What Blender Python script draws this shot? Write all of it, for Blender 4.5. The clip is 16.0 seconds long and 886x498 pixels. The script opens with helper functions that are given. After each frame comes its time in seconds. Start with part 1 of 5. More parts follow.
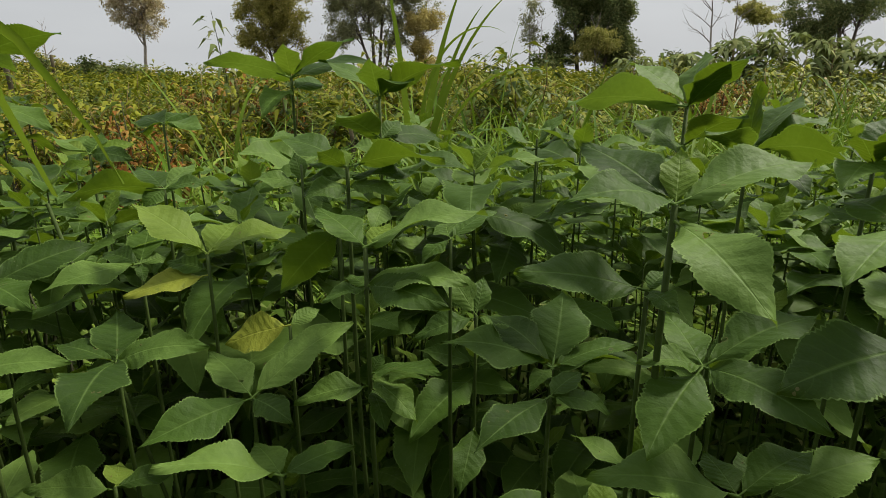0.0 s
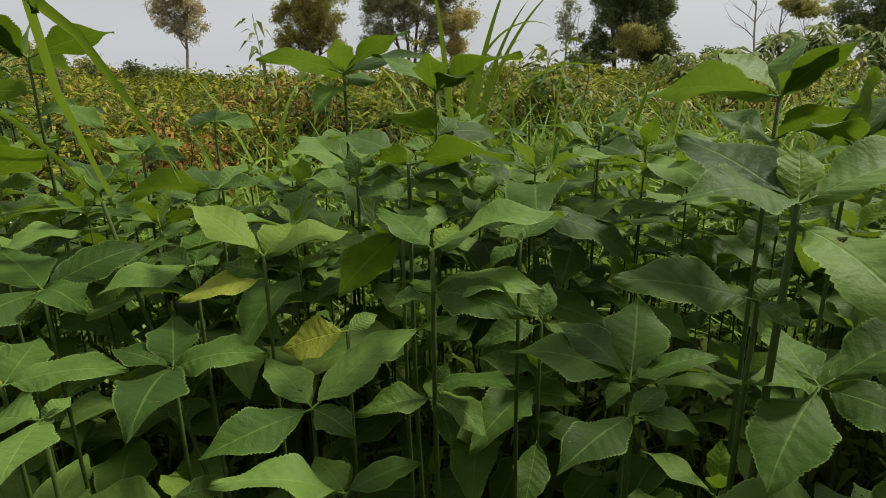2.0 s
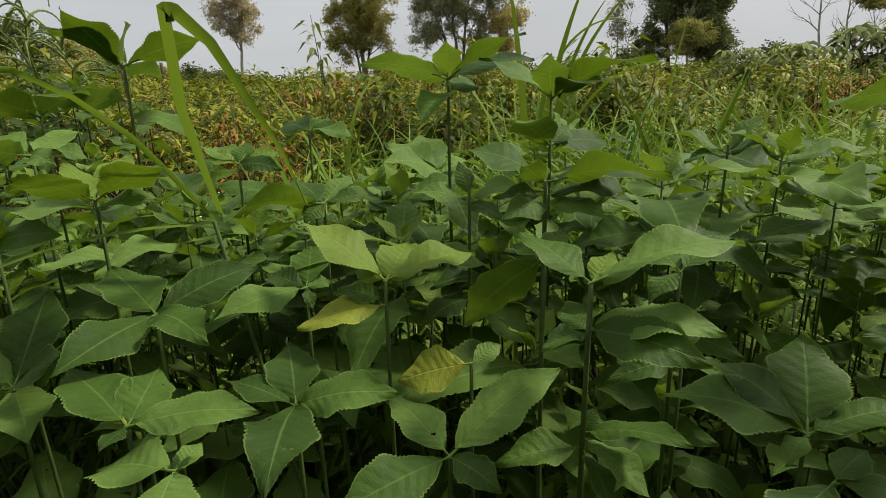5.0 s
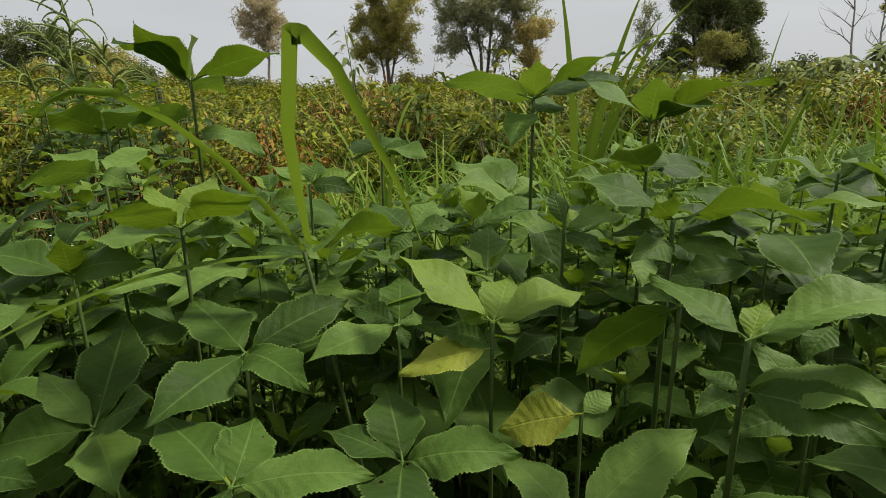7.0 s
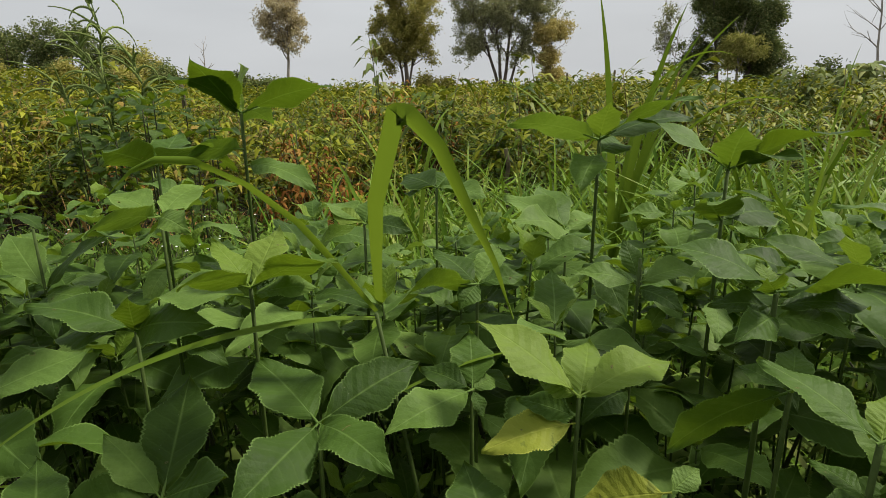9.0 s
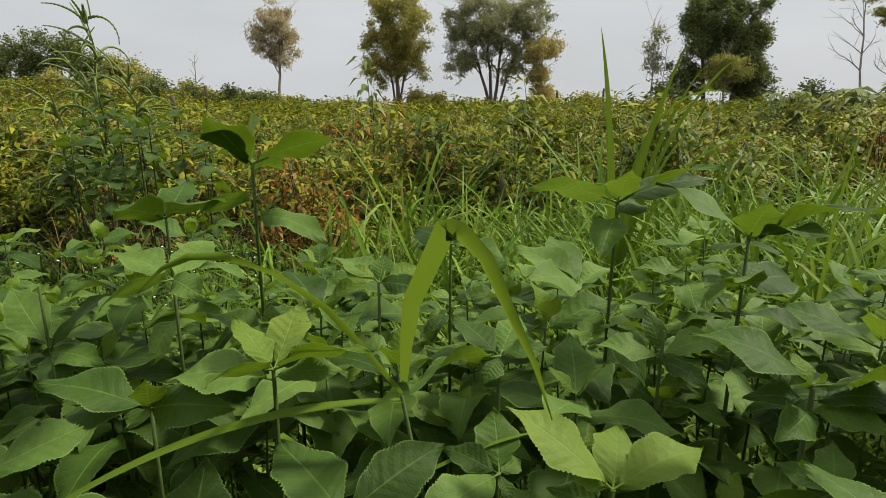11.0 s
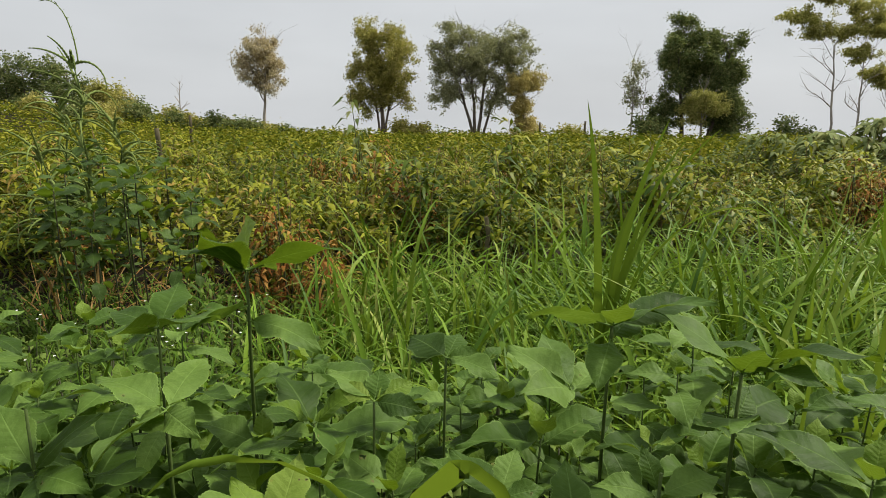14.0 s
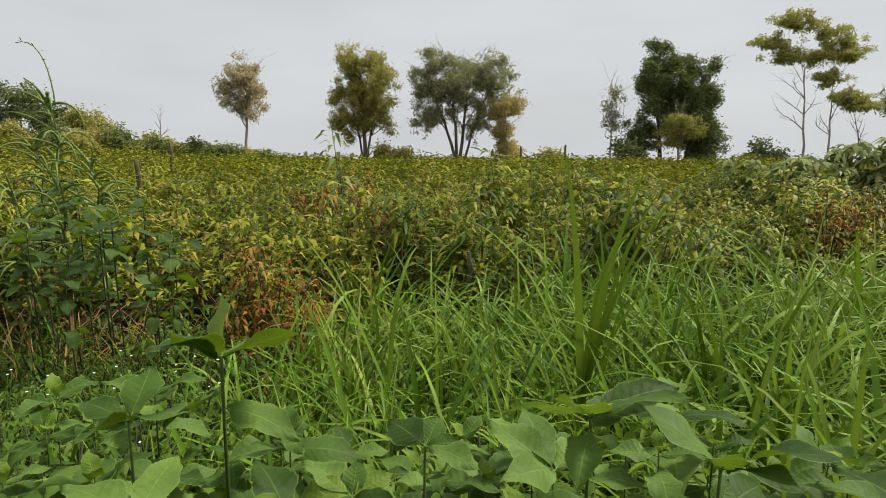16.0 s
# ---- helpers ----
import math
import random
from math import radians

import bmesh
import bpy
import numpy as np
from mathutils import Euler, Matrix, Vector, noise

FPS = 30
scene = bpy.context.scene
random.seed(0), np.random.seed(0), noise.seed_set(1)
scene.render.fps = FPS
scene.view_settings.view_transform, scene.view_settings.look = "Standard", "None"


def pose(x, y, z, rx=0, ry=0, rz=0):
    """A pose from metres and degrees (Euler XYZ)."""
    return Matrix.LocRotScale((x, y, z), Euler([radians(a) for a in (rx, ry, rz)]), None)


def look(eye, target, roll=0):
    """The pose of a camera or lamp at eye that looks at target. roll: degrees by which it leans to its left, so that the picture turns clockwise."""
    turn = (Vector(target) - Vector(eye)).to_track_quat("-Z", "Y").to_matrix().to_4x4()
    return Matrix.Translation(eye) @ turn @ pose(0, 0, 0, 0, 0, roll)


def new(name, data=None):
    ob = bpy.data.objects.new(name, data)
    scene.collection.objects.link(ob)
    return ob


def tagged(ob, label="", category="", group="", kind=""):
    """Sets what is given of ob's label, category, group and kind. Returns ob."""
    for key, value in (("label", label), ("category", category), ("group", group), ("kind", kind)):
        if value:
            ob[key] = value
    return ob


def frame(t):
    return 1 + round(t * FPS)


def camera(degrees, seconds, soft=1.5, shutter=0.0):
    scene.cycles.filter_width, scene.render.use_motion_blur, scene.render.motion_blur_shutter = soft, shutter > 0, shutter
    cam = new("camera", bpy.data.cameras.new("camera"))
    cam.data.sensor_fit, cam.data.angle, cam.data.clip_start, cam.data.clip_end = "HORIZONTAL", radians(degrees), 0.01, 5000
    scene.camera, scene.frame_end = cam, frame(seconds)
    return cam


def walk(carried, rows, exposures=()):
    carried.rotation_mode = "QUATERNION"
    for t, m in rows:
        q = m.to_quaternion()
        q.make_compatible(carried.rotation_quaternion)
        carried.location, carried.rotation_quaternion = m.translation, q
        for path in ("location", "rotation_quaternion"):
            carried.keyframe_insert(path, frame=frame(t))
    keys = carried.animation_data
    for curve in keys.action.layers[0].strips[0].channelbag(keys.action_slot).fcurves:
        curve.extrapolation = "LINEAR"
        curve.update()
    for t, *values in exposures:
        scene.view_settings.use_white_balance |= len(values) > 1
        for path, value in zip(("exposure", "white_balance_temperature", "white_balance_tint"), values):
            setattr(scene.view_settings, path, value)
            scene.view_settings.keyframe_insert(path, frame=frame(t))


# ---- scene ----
SECONDS = 16.0
cam = camera(74.5, SECONDS, soft=0.9)
PATH = [
    (0, (0.0, 0.0, 1.0), (0.0, 1.908, 0.4), -0.4),
    (0.5, (-0.006, 0.013, 0.998), (-0.041, 1.919, 0.395), -0.7),
    (1, (-0.015, 0.022, 0.996), (-0.081, 1.928, 0.393), -0.9),
    (1.5, (-0.022, 0.029, 0.994), (-0.118, 1.933, 0.392), -1.2),
    (2, (-0.034, 0.036, 0.992), (-0.149, 1.941, 0.393), -1.2),
    (2.5, (-0.046, 0.043, 0.989), (-0.181, 1.947, 0.394), -1.2),
    (3, (-0.056, 0.052, 0.986), (-0.215, 1.956, 0.396), -1.4),
    (3.5, (-0.07, 0.062, 0.989), (-0.262, 1.962, 0.394), -1.6),
    (4, (-0.085, 0.072, 0.992), (-0.311, 1.966, 0.392), -1.9),
    (6.5, (-0.192, 0.118, 1.013), (-0.503, 2.006, 0.428), -1.3),
    (7, (-0.211, 0.128, 1.015), (-0.545, 2.016, 0.447), -1.3),
    (7.5, (-0.229, 0.136, 1.025), (-0.58, 2.021, 0.456), -1.3),
    (8, (-0.247, 0.145, 1.04), (-0.611, 2.024, 0.46), -1.2),
    (8.5, (-0.26, 0.151, 1.048), (-0.639, 2.03, 0.479), -1.1),
    (9, (-0.273, 0.157, 1.062), (-0.658, 2.037, 0.497), -1.0),
    (11.5, (-0.317, 0.177, 1.136), (-0.654, 2.082, 0.631), 0.1),
    (12, (-0.322, 0.178, 1.158), (-0.649, 2.089, 0.666), 0.3),
    (12.5, (-0.327, 0.18, 1.174), (-0.649, 2.096, 0.697), 0.4),
    (13, (-0.331, 0.185, 1.193), (-0.647, 2.104, 0.73), 0.4),
    (13.5, (-0.333, 0.192, 1.216), (-0.64, 2.118, 0.769), 0.6),
    (14, (-0.333, 0.196, 1.234), (-0.629, 2.127, 0.804), 0.7),
    (14.5, (-0.331, 0.204, 1.257), (-0.613, 2.141, 0.849), 0.6),
    (15, (-0.328, 0.208, 1.279), (-0.6, 2.151, 0.89), 0.4),
    (15.5, (-0.326, 0.21, 1.298), (-0.585, 2.158, 0.928), 0.4),
    (16, (-0.328, 0.218, 1.319), (-0.571, 2.171, 0.964), 0.3),
]
walk(cam, [(t, look(eye, target, roll)) for t, eye, target, roll in PATH], exposures=[(0.0, -0.1), (4.0, -0.1), (9.0, -0.03), (12.0, 0.04), (16.0, 0.07)])

# ---- sky and sun: a bright, even overcast ----
SUN_ELEVATION, SUN_AZIMUTH = 52.0, 58.0


def make_world():
    w = bpy.data.worlds.new("overcast_sky")
    scene.world = w
    w.use_nodes = True
    nt = w.node_tree
    back = nt.nodes["Background"]
    sky = nt.nodes.new("ShaderNodeTexSky")
    sky.sky_type = "NISHITA"
    sky.sun_disc = False
    sky.sun_elevation = radians(SUN_ELEVATION)
    sky.sun_rotation = radians(SUN_AZIMUTH)
    sky.air_density, sky.dust_density, sky.ozone_density = 1.0, 4.0, 1.0
    dim = nt.nodes.new("ShaderNodeVectorMath")
    dim.operation = "SCALE"
    dim.inputs["Scale"].default_value = 0.08
    nt.links.new(sky.outputs[0], dim.inputs[0])
    # the cloud sheet: brighter towards the zenith, as overcast skies are
    co = nt.nodes.new("ShaderNodeTexCoord")
    sep = nt.nodes.new("ShaderNodeSeparateXYZ")
    nt.links.new(co.outputs["Generated"], sep.inputs[0])
    rise = nt.nodes.new("ShaderNodeMapRange")
    nt.links.new(sep.outputs["Z"], rise.inputs["Value"])
    rise.inputs["From Min"].default_value, rise.inputs["From Max"].default_value = 0.25, 1.0
    rise.inputs["To Min"].default_value, rise.inputs["To Max"].default_value = 1.0, 1.6
    soft = nt.nodes.new("ShaderNodeTexNoise")
    soft.inputs["Scale"].default_value, soft.inputs["Detail"].default_value = 2.2, 4.0
    stretch = nt.nodes.new("ShaderNodeMapping")
    stretch.inputs["Scale"].default_value = (1.0, 1.0, 3.5)
    nt.links.new(co.outputs["Generated"], stretch.inputs[0])
    nt.links.new(stretch.outputs[0], soft.inputs["Vector"])
    mottle = nt.nodes.new("ShaderNodeMapRange")
    nt.links.new(soft.outputs["Fac"], mottle.inputs["Value"])
    mottle.inputs["From Min"].default_value, mottle.inputs["From Max"].default_value = 0.3, 0.7
    mottle.inputs["To Min"].default_value, mottle.inputs["To Max"].default_value = 0.93, 1.07
    both = nt.nodes.new("ShaderNodeMath")
    both.operation = "MULTIPLY"
    nt.links.new(rise.outputs[0], both.inputs[0])
    nt.links.new(mottle.outputs[0], both.inputs[1])
    cloud = nt.nodes.new("ShaderNodeVectorMath")
    cloud.operation = "SCALE"
    cloud.inputs[0].default_value = (0.655, 0.675, 0.692)
    nt.links.new(both.outputs[0], cloud.inputs["Scale"])
    mix = nt.nodes.new("ShaderNodeMix")
    mix.data_type = "RGBA"
    mix.inputs["Factor"].default_value = 0.9
    nt.links.new(dim.outputs[0], mix.inputs["A"])
    nt.links.new(cloud.outputs[0], mix.inputs["B"])
    nt.links.new(mix.outputs["Result"], back.inputs["Color"])
    back.inputs["Strength"].default_value = 1.0


make_world()
sun = new("sun", bpy.data.lights.new("sun", "SUN"))
sun.data.energy, sun.data.angle, sun.data.color = 5.0, radians(9), (1.0, 0.95, 0.83)
sun.matrix_world = look((30 * math.sin(radians(SUN_AZIMUTH)), 30 * math.cos(radians(SUN_AZIMUTH)), 30 * math.tan(radians(SUN_ELEVATION))), (0, 0, 0))

# ---- materials ----


def material(name, rough=0.6, spec=0.3):
    m = bpy.data.materials.new(name)
    m.use_nodes = True
    b = m.node_tree.nodes["Principled BSDF"]
    b.inputs["Roughness"].default_value = rough
    b.inputs["Specular IOR Level"].default_value = spec
    return m, m.node_tree, b


def put(nt, socket, value):
    if isinstance(value, bpy.types.NodeSocket):
        nt.links.new(value, socket)
    else:
        socket.default_value = value


def calc(nt, op, a, b=0.0, c=0.0, clamp=False):
    n = nt.nodes.new("ShaderNodeMath")
    n.operation, n.use_clamp = op, clamp
    for k, v in enumerate((a, b, c)):
        put(nt, n.inputs[k], v)
    return n.outputs[0]


def grain(nt, vector, scale, detail=3.0, rough=0.55):
    n = nt.nodes.new("ShaderNodeTexNoise")
    if vector is not None:
        nt.links.new(vector, n.inputs["Vector"])
    n.inputs["Scale"].default_value = scale
    n.inputs["Detail"].default_value = detail
    n.inputs["Roughness"].default_value = rough
    return n.outputs["Fac"]


def ramp(nt, value, *stops):
    n = nt.nodes.new("ShaderNodeValToRGB")
    nt.links.new(value, n.inputs[0])
    el = n.color_ramp.elements
    while len(el) < len(stops):
        el.new(0.5)
    for e, (at, colour) in zip(el, stops):
        e.position, e.color = at, (*colour, 1.0)
    return n.outputs[0]


def blend(nt, fac, a, b, how="MIX"):
    n = nt.nodes.new("ShaderNodeMix")
    n.data_type, n.blend_type = "RGBA", how
    put(nt, n.inputs["Factor"], fac)
    put(nt, n.inputs["A"], a if isinstance(a, bpy.types.NodeSocket) else (*a, 1.0))
    put(nt, n.inputs["B"], b if isinstance(b, bpy.types.NodeSocket) else (*b, 1.0))
    return n.outputs["Result"]


def relief(nt, bsdf, height, strength=0.4, distance=0.002):
    n = nt.nodes.new("ShaderNodeBump")
    n.inputs["Strength"].default_value, n.inputs["Distance"].default_value = strength, distance
    nt.links.new(height, n.inputs["Height"])
    nt.links.new(n.outputs[0], bsdf.inputs["Normal"])
    return n.outputs[0]


def glow_through(nt, bsdf, colour, amount, normal=None):
    """Thin leaves let some light through."""
    thin = nt.nodes.new("ShaderNodeBsdfTranslucent")
    put(nt, thin.inputs["Color"], colour if isinstance(colour, bpy.types.NodeSocket) else (*colour, 1.0))
    if normal is not None:
        nt.links.new(normal, thin.inputs["Normal"])
    mix = nt.nodes.new("ShaderNodeMixShader")
    mix.inputs[0].default_value = amount
    nt.links.new(bsdf.outputs[0], mix.inputs[1])
    nt.links.new(thin.outputs[0], mix.inputs[2])
    nt.links.new(mix.outputs[0], nt.nodes["Material Output"].inputs["Surface"])


def own_place(nt):
    return nt.nodes.new("ShaderNodeTexCoord").outputs["Object"]


def world_place(nt):
    return nt.nodes.new("ShaderNodeNewGeometry").outputs["Position"]


def weed_leaf_material(name, deep, fresh, pale, sick, sickness):
    """Veined leaf blade: net of side veins from the midrib, blistered between them, with spots and bitten brown bits."""
    m, nt, b = material(name, 0.5, 0.15)
    uv = nt.nodes.new("ShaderNodeUVMap").outputs[0]
    sep = nt.nodes.new("ShaderNodeSeparateXYZ")
    nt.links.new(uv, sep.inputs[0])
    u, across = sep.outputs["X"], calc(nt, "ABSOLUTE", calc(nt, "SUBTRACT", calc(nt, "MULTIPLY", sep.outputs["Y"], 2.0), 1.0))
    rand = nt.nodes.new("ShaderNodeObjectInfo").outputs["Random"]
    here = own_place(nt)
    spot = nt.nodes.new("ShaderNodeVectorMath")
    spot.operation = "ADD"
    nt.links.new(here, spot.inputs[0])
    nt.links.new(calc(nt, "MULTIPLY", rand, 31.0), spot.inputs[1])
    here = spot.outputs[0]
    # side veins sweep forward from the midrib
    wob = calc(nt, "MULTIPLY", grain(nt, here, 6.0, 2.0), 0.05)
    phase = calc(nt, "FRACT", calc(nt, "MULTIPLY", calc(nt, "ADD", calc(nt, "SUBTRACT", u, calc(nt, "MULTIPLY", across, 0.16)), wob), 8.5))
    side = calc(nt, "ABSOLUTE", calc(nt, "SUBTRACT", phase, 0.5))
    side_vein = calc(nt, "SUBTRACT", 1.0, calc(nt, "MULTIPLY", side, 11.0), clamp=True)
    mid = calc(nt, "SUBTRACT", 1.0, calc(nt, "MULTIPLY", across, 16.0), clamp=True)
    vein_and_edge = calc(nt, "MAXIMUM", calc(nt, "MULTIPLY", side_vein, 0.1), calc(nt, "MULTIPLY", mid, 0.5))
    # bright rim highlight painted into the colour along the leaf margin
    vein_and_edge = calc(nt, "MAXIMUM", vein_and_edge, calc(nt, "MULTIPLY", calc(nt, "GREATER_THAN", across, 0.945), 0.6))
    fine = grain(nt, here, 26.0, 4.0)
    broad = grain(nt, here, 3.0, 3.0)
    tone = calc(nt, "ADD", calc(nt, "MULTIPLY", rand, 0.7), calc(nt, "MULTIPLY", broad, 0.45), clamp=True)
    green = ramp(nt, tone, (0.22, deep), (0.6, fresh), (0.98, pale))
    green = blend(nt, calc(nt, "MULTIPLY", fine, 0.5), green, tuple(c * 0.72 for c in fresh))
    green = blend(nt, calc(nt, "MULTIPLY", vein_and_edge, 0.5), green, tuple(min(1.0, c * 1.5 + 0.02) for c in pale))
    blotch = calc(nt, "GREATER_THAN", calc(nt, "ADD", grain(nt, here, 7.0, 4.0), calc(nt, "MULTIPLY", across, 0.06)), 0.80 - sickness)
    colour = blend(nt, calc(nt, "MULTIPLY", blotch, 0.7), green, sick)
    fleck = calc(nt, "GREATER_THAN", grain(nt, here, 42.0, 2.0), 0.755)
    colour = blend(nt, calc(nt, "MULTIPLY", fleck, 0.55), colour, (0.22, 0.24, 0.12))
    gnaw = grain(nt, here, 4.6, 2.5, 0.6)
    rim = calc(nt, "GREATER_THAN", gnaw, 0.722)
    colour = blend(nt, calc(nt, "MULTIPLY", rim, 0.8), colour, (0.16, 0.13, 0.05))
    nt.links.new(colour, b.inputs["Base Color"])
    nt.links.new(calc(nt, "ADD", 0.46, calc(nt, "MULTIPLY", fine, 0.25)), b.inputs["Roughness"])
    height = calc(nt, "SUBTRACT", calc(nt, "ADD", calc(nt, "MULTIPLY", side, 0.3), calc(nt, "MULTIPLY", grain(nt, here, 11.0, 3.0), 0.5)), calc(nt, "MULTIPLY", mid, 0.15))
    n = relief(nt, b, height, 0.4, 0.006)
    glow_through(nt, b, blend(nt, 0.55, colour, (0.25, 0.38, 0.012)), 0.28, n)
    # holes eaten by insects
    out = nt.nodes["Material Output"].inputs["Surface"]
    whole = out.links[0].from_socket
    eaten = nt.nodes.new("ShaderNodeMixShader")
    nt.links.new(calc(nt, "GREATER_THAN", gnaw, 0.735), eaten.inputs[0])
    nt.links.new(whole, eaten.inputs[1])
    nt.links.new(nt.nodes.new("ShaderNodeBsdfTransparent").outputs[0], eaten.inputs[2])
    nt.links.new(eaten.outputs[0], out)
    return m


def strewn_leaf_material(name, *stops, through_it=0.22, rough=0.6, patch=0.0, own=0.0, shine=0.03):
    """For foliage of many small leaves: each leaf takes its own tone."""
    m, nt, b = material(name, rough, shine)
    island = nt.nodes.new("ShaderNodeNewGeometry").outputs["Random Per Island"]
    broad = grain(nt, world_place(nt), 0.9, 3.0)
    tone = calc(nt, "ADD", calc(nt, "MULTIPLY", island, 0.8), calc(nt, "MULTIPLY", calc(nt, "SUBTRACT", broad, 0.4), 0.6 + patch))
    if own:
        tone = calc(nt, "ADD", tone, calc(nt, "MULTIPLY", calc(nt, "SUBTRACT", nt.nodes.new("ShaderNodeObjectInfo").outputs["Random"], 0.5), own))
    tone = calc(nt, "MAXIMUM", calc(nt, "MINIMUM", tone, 1.0), 0.0)
    colour = ramp(nt, tone, *stops)
    nt.links.new(colour, b.inputs["Base Color"])
    glow_through(nt, b, blend(nt, 0.35, colour, (0.18, 0.22, 0.015)), through_it)
    return m


def stalk_material(name, low, high, rough=0.6):
    m, nt, b = material(name, rough, 0.12)
    here = own_place(nt)
    tone = calc(nt, "ADD", calc(nt, "MULTIPLY", grain(nt, here, 9.0, 3.0), 0.7), calc(nt, "MULTIPLY", grain(nt, here, 90.0, 3.0), 0.4))
    nt.links.new(ramp(nt, tone, (0.3, low), (0.75, high)), b.inputs["Base Color"])
    relief(nt, b, grain(nt, here, 160.0, 2.0), 0.3, 0.002)
    return m


def bark_material(name, dark, light):
    m, nt, b = material(name, 0.85, 0.2)
    here = own_place(nt)
    tone = calc(nt, "ADD", calc(nt, "MULTIPLY", grain(nt, here, 1.7, 4.0), 0.7), calc(nt, "MULTIPLY", grain(nt, here, 14.0, 4.0), 0.4))
    nt.links.new(ramp(nt, tone, (0.35, dark), (0.7, light)), b.inputs["Base Color"])
    relief(nt, b, grain(nt, here, 20.0, 4.0), 0.6, 0.02)
    return m


def soil_material():
    m, nt, b = material("soil", 0.95, 0.1)
    here = world_place(nt)
    tone = calc(nt, "ADD", calc(nt, "MULTIPLY", grain(nt, here, 1.3, 5.0), 0.6), calc(nt, "MULTIPLY", grain(nt, here, 18.0, 5.0), 0.45))
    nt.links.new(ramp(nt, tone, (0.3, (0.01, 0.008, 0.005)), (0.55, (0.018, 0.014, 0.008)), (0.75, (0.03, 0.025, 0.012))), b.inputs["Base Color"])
    relief(nt, b, grain(nt, here, 14.0, 6.0), 0.8, 0.03)
    return m


WEED_GREEN = weed_leaf_material("weed_leaf_green", (0.02, 0.044, 0.006), (0.064, 0.122, 0.017), (0.18, 0.28, 0.06), (0.14, 0.14, 0.03), 0.0)
WEED_YOUNG = weed_leaf_material("weed_leaf_young", (0.078, 0.138, 0.012), (0.125, 0.2, 0.02), (0.19, 0.265, 0.045), (0.19, 0.18, 0.035), 0.02)
WEED_YELLOW = weed_leaf_material("weed_leaf_yellowing", (0.19, 0.225, 0.025), (0.29, 0.32, 0.04), (0.38, 0.39, 0.07), (0.12, 0.15, 0.02), 0.12)
WEED_DARK = weed_leaf_material("dark_weed_leaf", (0.018, 0.038, 0.006), (0.046, 0.084, 0.015), (0.11, 0.17, 0.04), (0.08, 0.08, 0.03), 0.0)
STALK = stalk_material("weed_stalk", (0.032, 0.052, 0.011), (0.08, 0.118, 0.028))
STALK_DARK = stalk_material("weed_stalk_dark", (0.03, 0.03, 0.016), (0.06, 0.066, 0.03))
GRASS = strewn_leaf_material("grass_blades", (0.05, (0.035, 0.085, 0.006)), (0.45, (0.1, 0.188, 0.013)), (0.8, (0.175, 0.27, 0.026)), (0.97, (0.3, 0.31, 0.09)), rough=0.5, shine=0.12)
GRASS_NEAR = strewn_leaf_material("broad_grass_blade", (0.1, (0.1, 0.18, 0.012)), (0.9, (0.18, 0.27, 0.025)), through_it=0.42, shine=0.15)
GRASS_DRY = strewn_leaf_material("dry_grass", (0.1, (0.13, 0.09, 0.03)), (0.5, (0.3, 0.17, 0.06)), (0.9, (0.42, 0.32, 0.14)), through_it=0.1, rough=0.8)
RUST = strewn_leaf_material("rust_brown_dead_leaves", (0.1, (0.08, 0.03, 0.008)), (0.5, (0.18, 0.075, 0.018)), (0.9, (0.3, 0.18, 0.05)), through_it=0.1, rough=0.8)
HERB = strewn_leaf_material("low_herb_leaves", (0.05, (0.035, 0.07, 0.01)), (0.5, (0.085, 0.145, 0.02)), (0.95, (0.18, 0.24, 0.06)))
CROP = strewn_leaf_material("crop_leaves", (0.02, (0.03, 0.06, 0.007)), (0.38, (0.08, 0.118, 0.008)), (0.64, (0.185, 0.195, 0.012)), (0.92, (0.3, 0.31, 0.03)), (1.0, (0.3, 0.21, 0.05)), patch=0.5, own=0.35, rough=0.5, shine=0.12)
CROP_FAR = strewn_leaf_material("far_crop_leaves", (0.02, (0.035, 0.062, 0.007)), (0.35, (0.095, 0.118, 0.008)), (0.66, (0.185, 0.19, 0.014)), (0.97, (0.36, 0.33, 0.045)), patch=0.7, rough=0.6, shine=0.03)
TWIG = stalk_material("crop_twigs", (0.09, 0.06, 0.03), (0.2, 0.15, 0.07), 0.8)
BARK_PALE = bark_material("pale_bark", (0.16, 0.13, 0.1), (0.42, 0.38, 0.33))
BARK_DARK = bark_material("dark_bark", (0.05, 0.04, 0.03), (0.16, 0.13, 0.1))
POST_WOOD = bark_material("weathered_post_wood", (0.05, 0.042, 0.022), (0.13, 0.11, 0.06))
TREE_OLIVE = strewn_leaf_material("olive_tree_leaves", (0.05, (0.22, 0.21, 0.05)), (0.5, (0.4, 0.36, 0.1)), (0.95, (0.58, 0.5, 0.18)), through_it=0.45)
TREE_TAN = strewn_leaf_material("tan_tree_leaves", (0.05, (0.34, 0.27, 0.15)), (0.5, (0.52, 0.43, 0.27)), (0.95, (0.7, 0.6, 0.42)), through_it=0.45)
TREE_GREY = strewn_leaf_material("grey_green_tree_leaves", (0.05, (0.18, 0.185, 0.1)), (0.5, (0.32, 0.32, 0.17)), (0.95, (0.5, 0.48, 0.28)), through_it=0.45)
TREE_DARK = strewn_leaf_material("dark_tree_leaves", (0.05, (0.07, 0.1, 0.035)), (0.5, (0.155, 0.19, 0.065)), (0.95, (0.33, 0.33, 0.13)), through_it=0.25)
TREE_GOLD = strewn_leaf_material("golden_tree_leaves", (0.05, (0.36, 0.28, 0.09)), (0.5, (0.55, 0.45, 0.17)), (0.95, (0.7, 0.6, 0.28)), through_it=0.45)
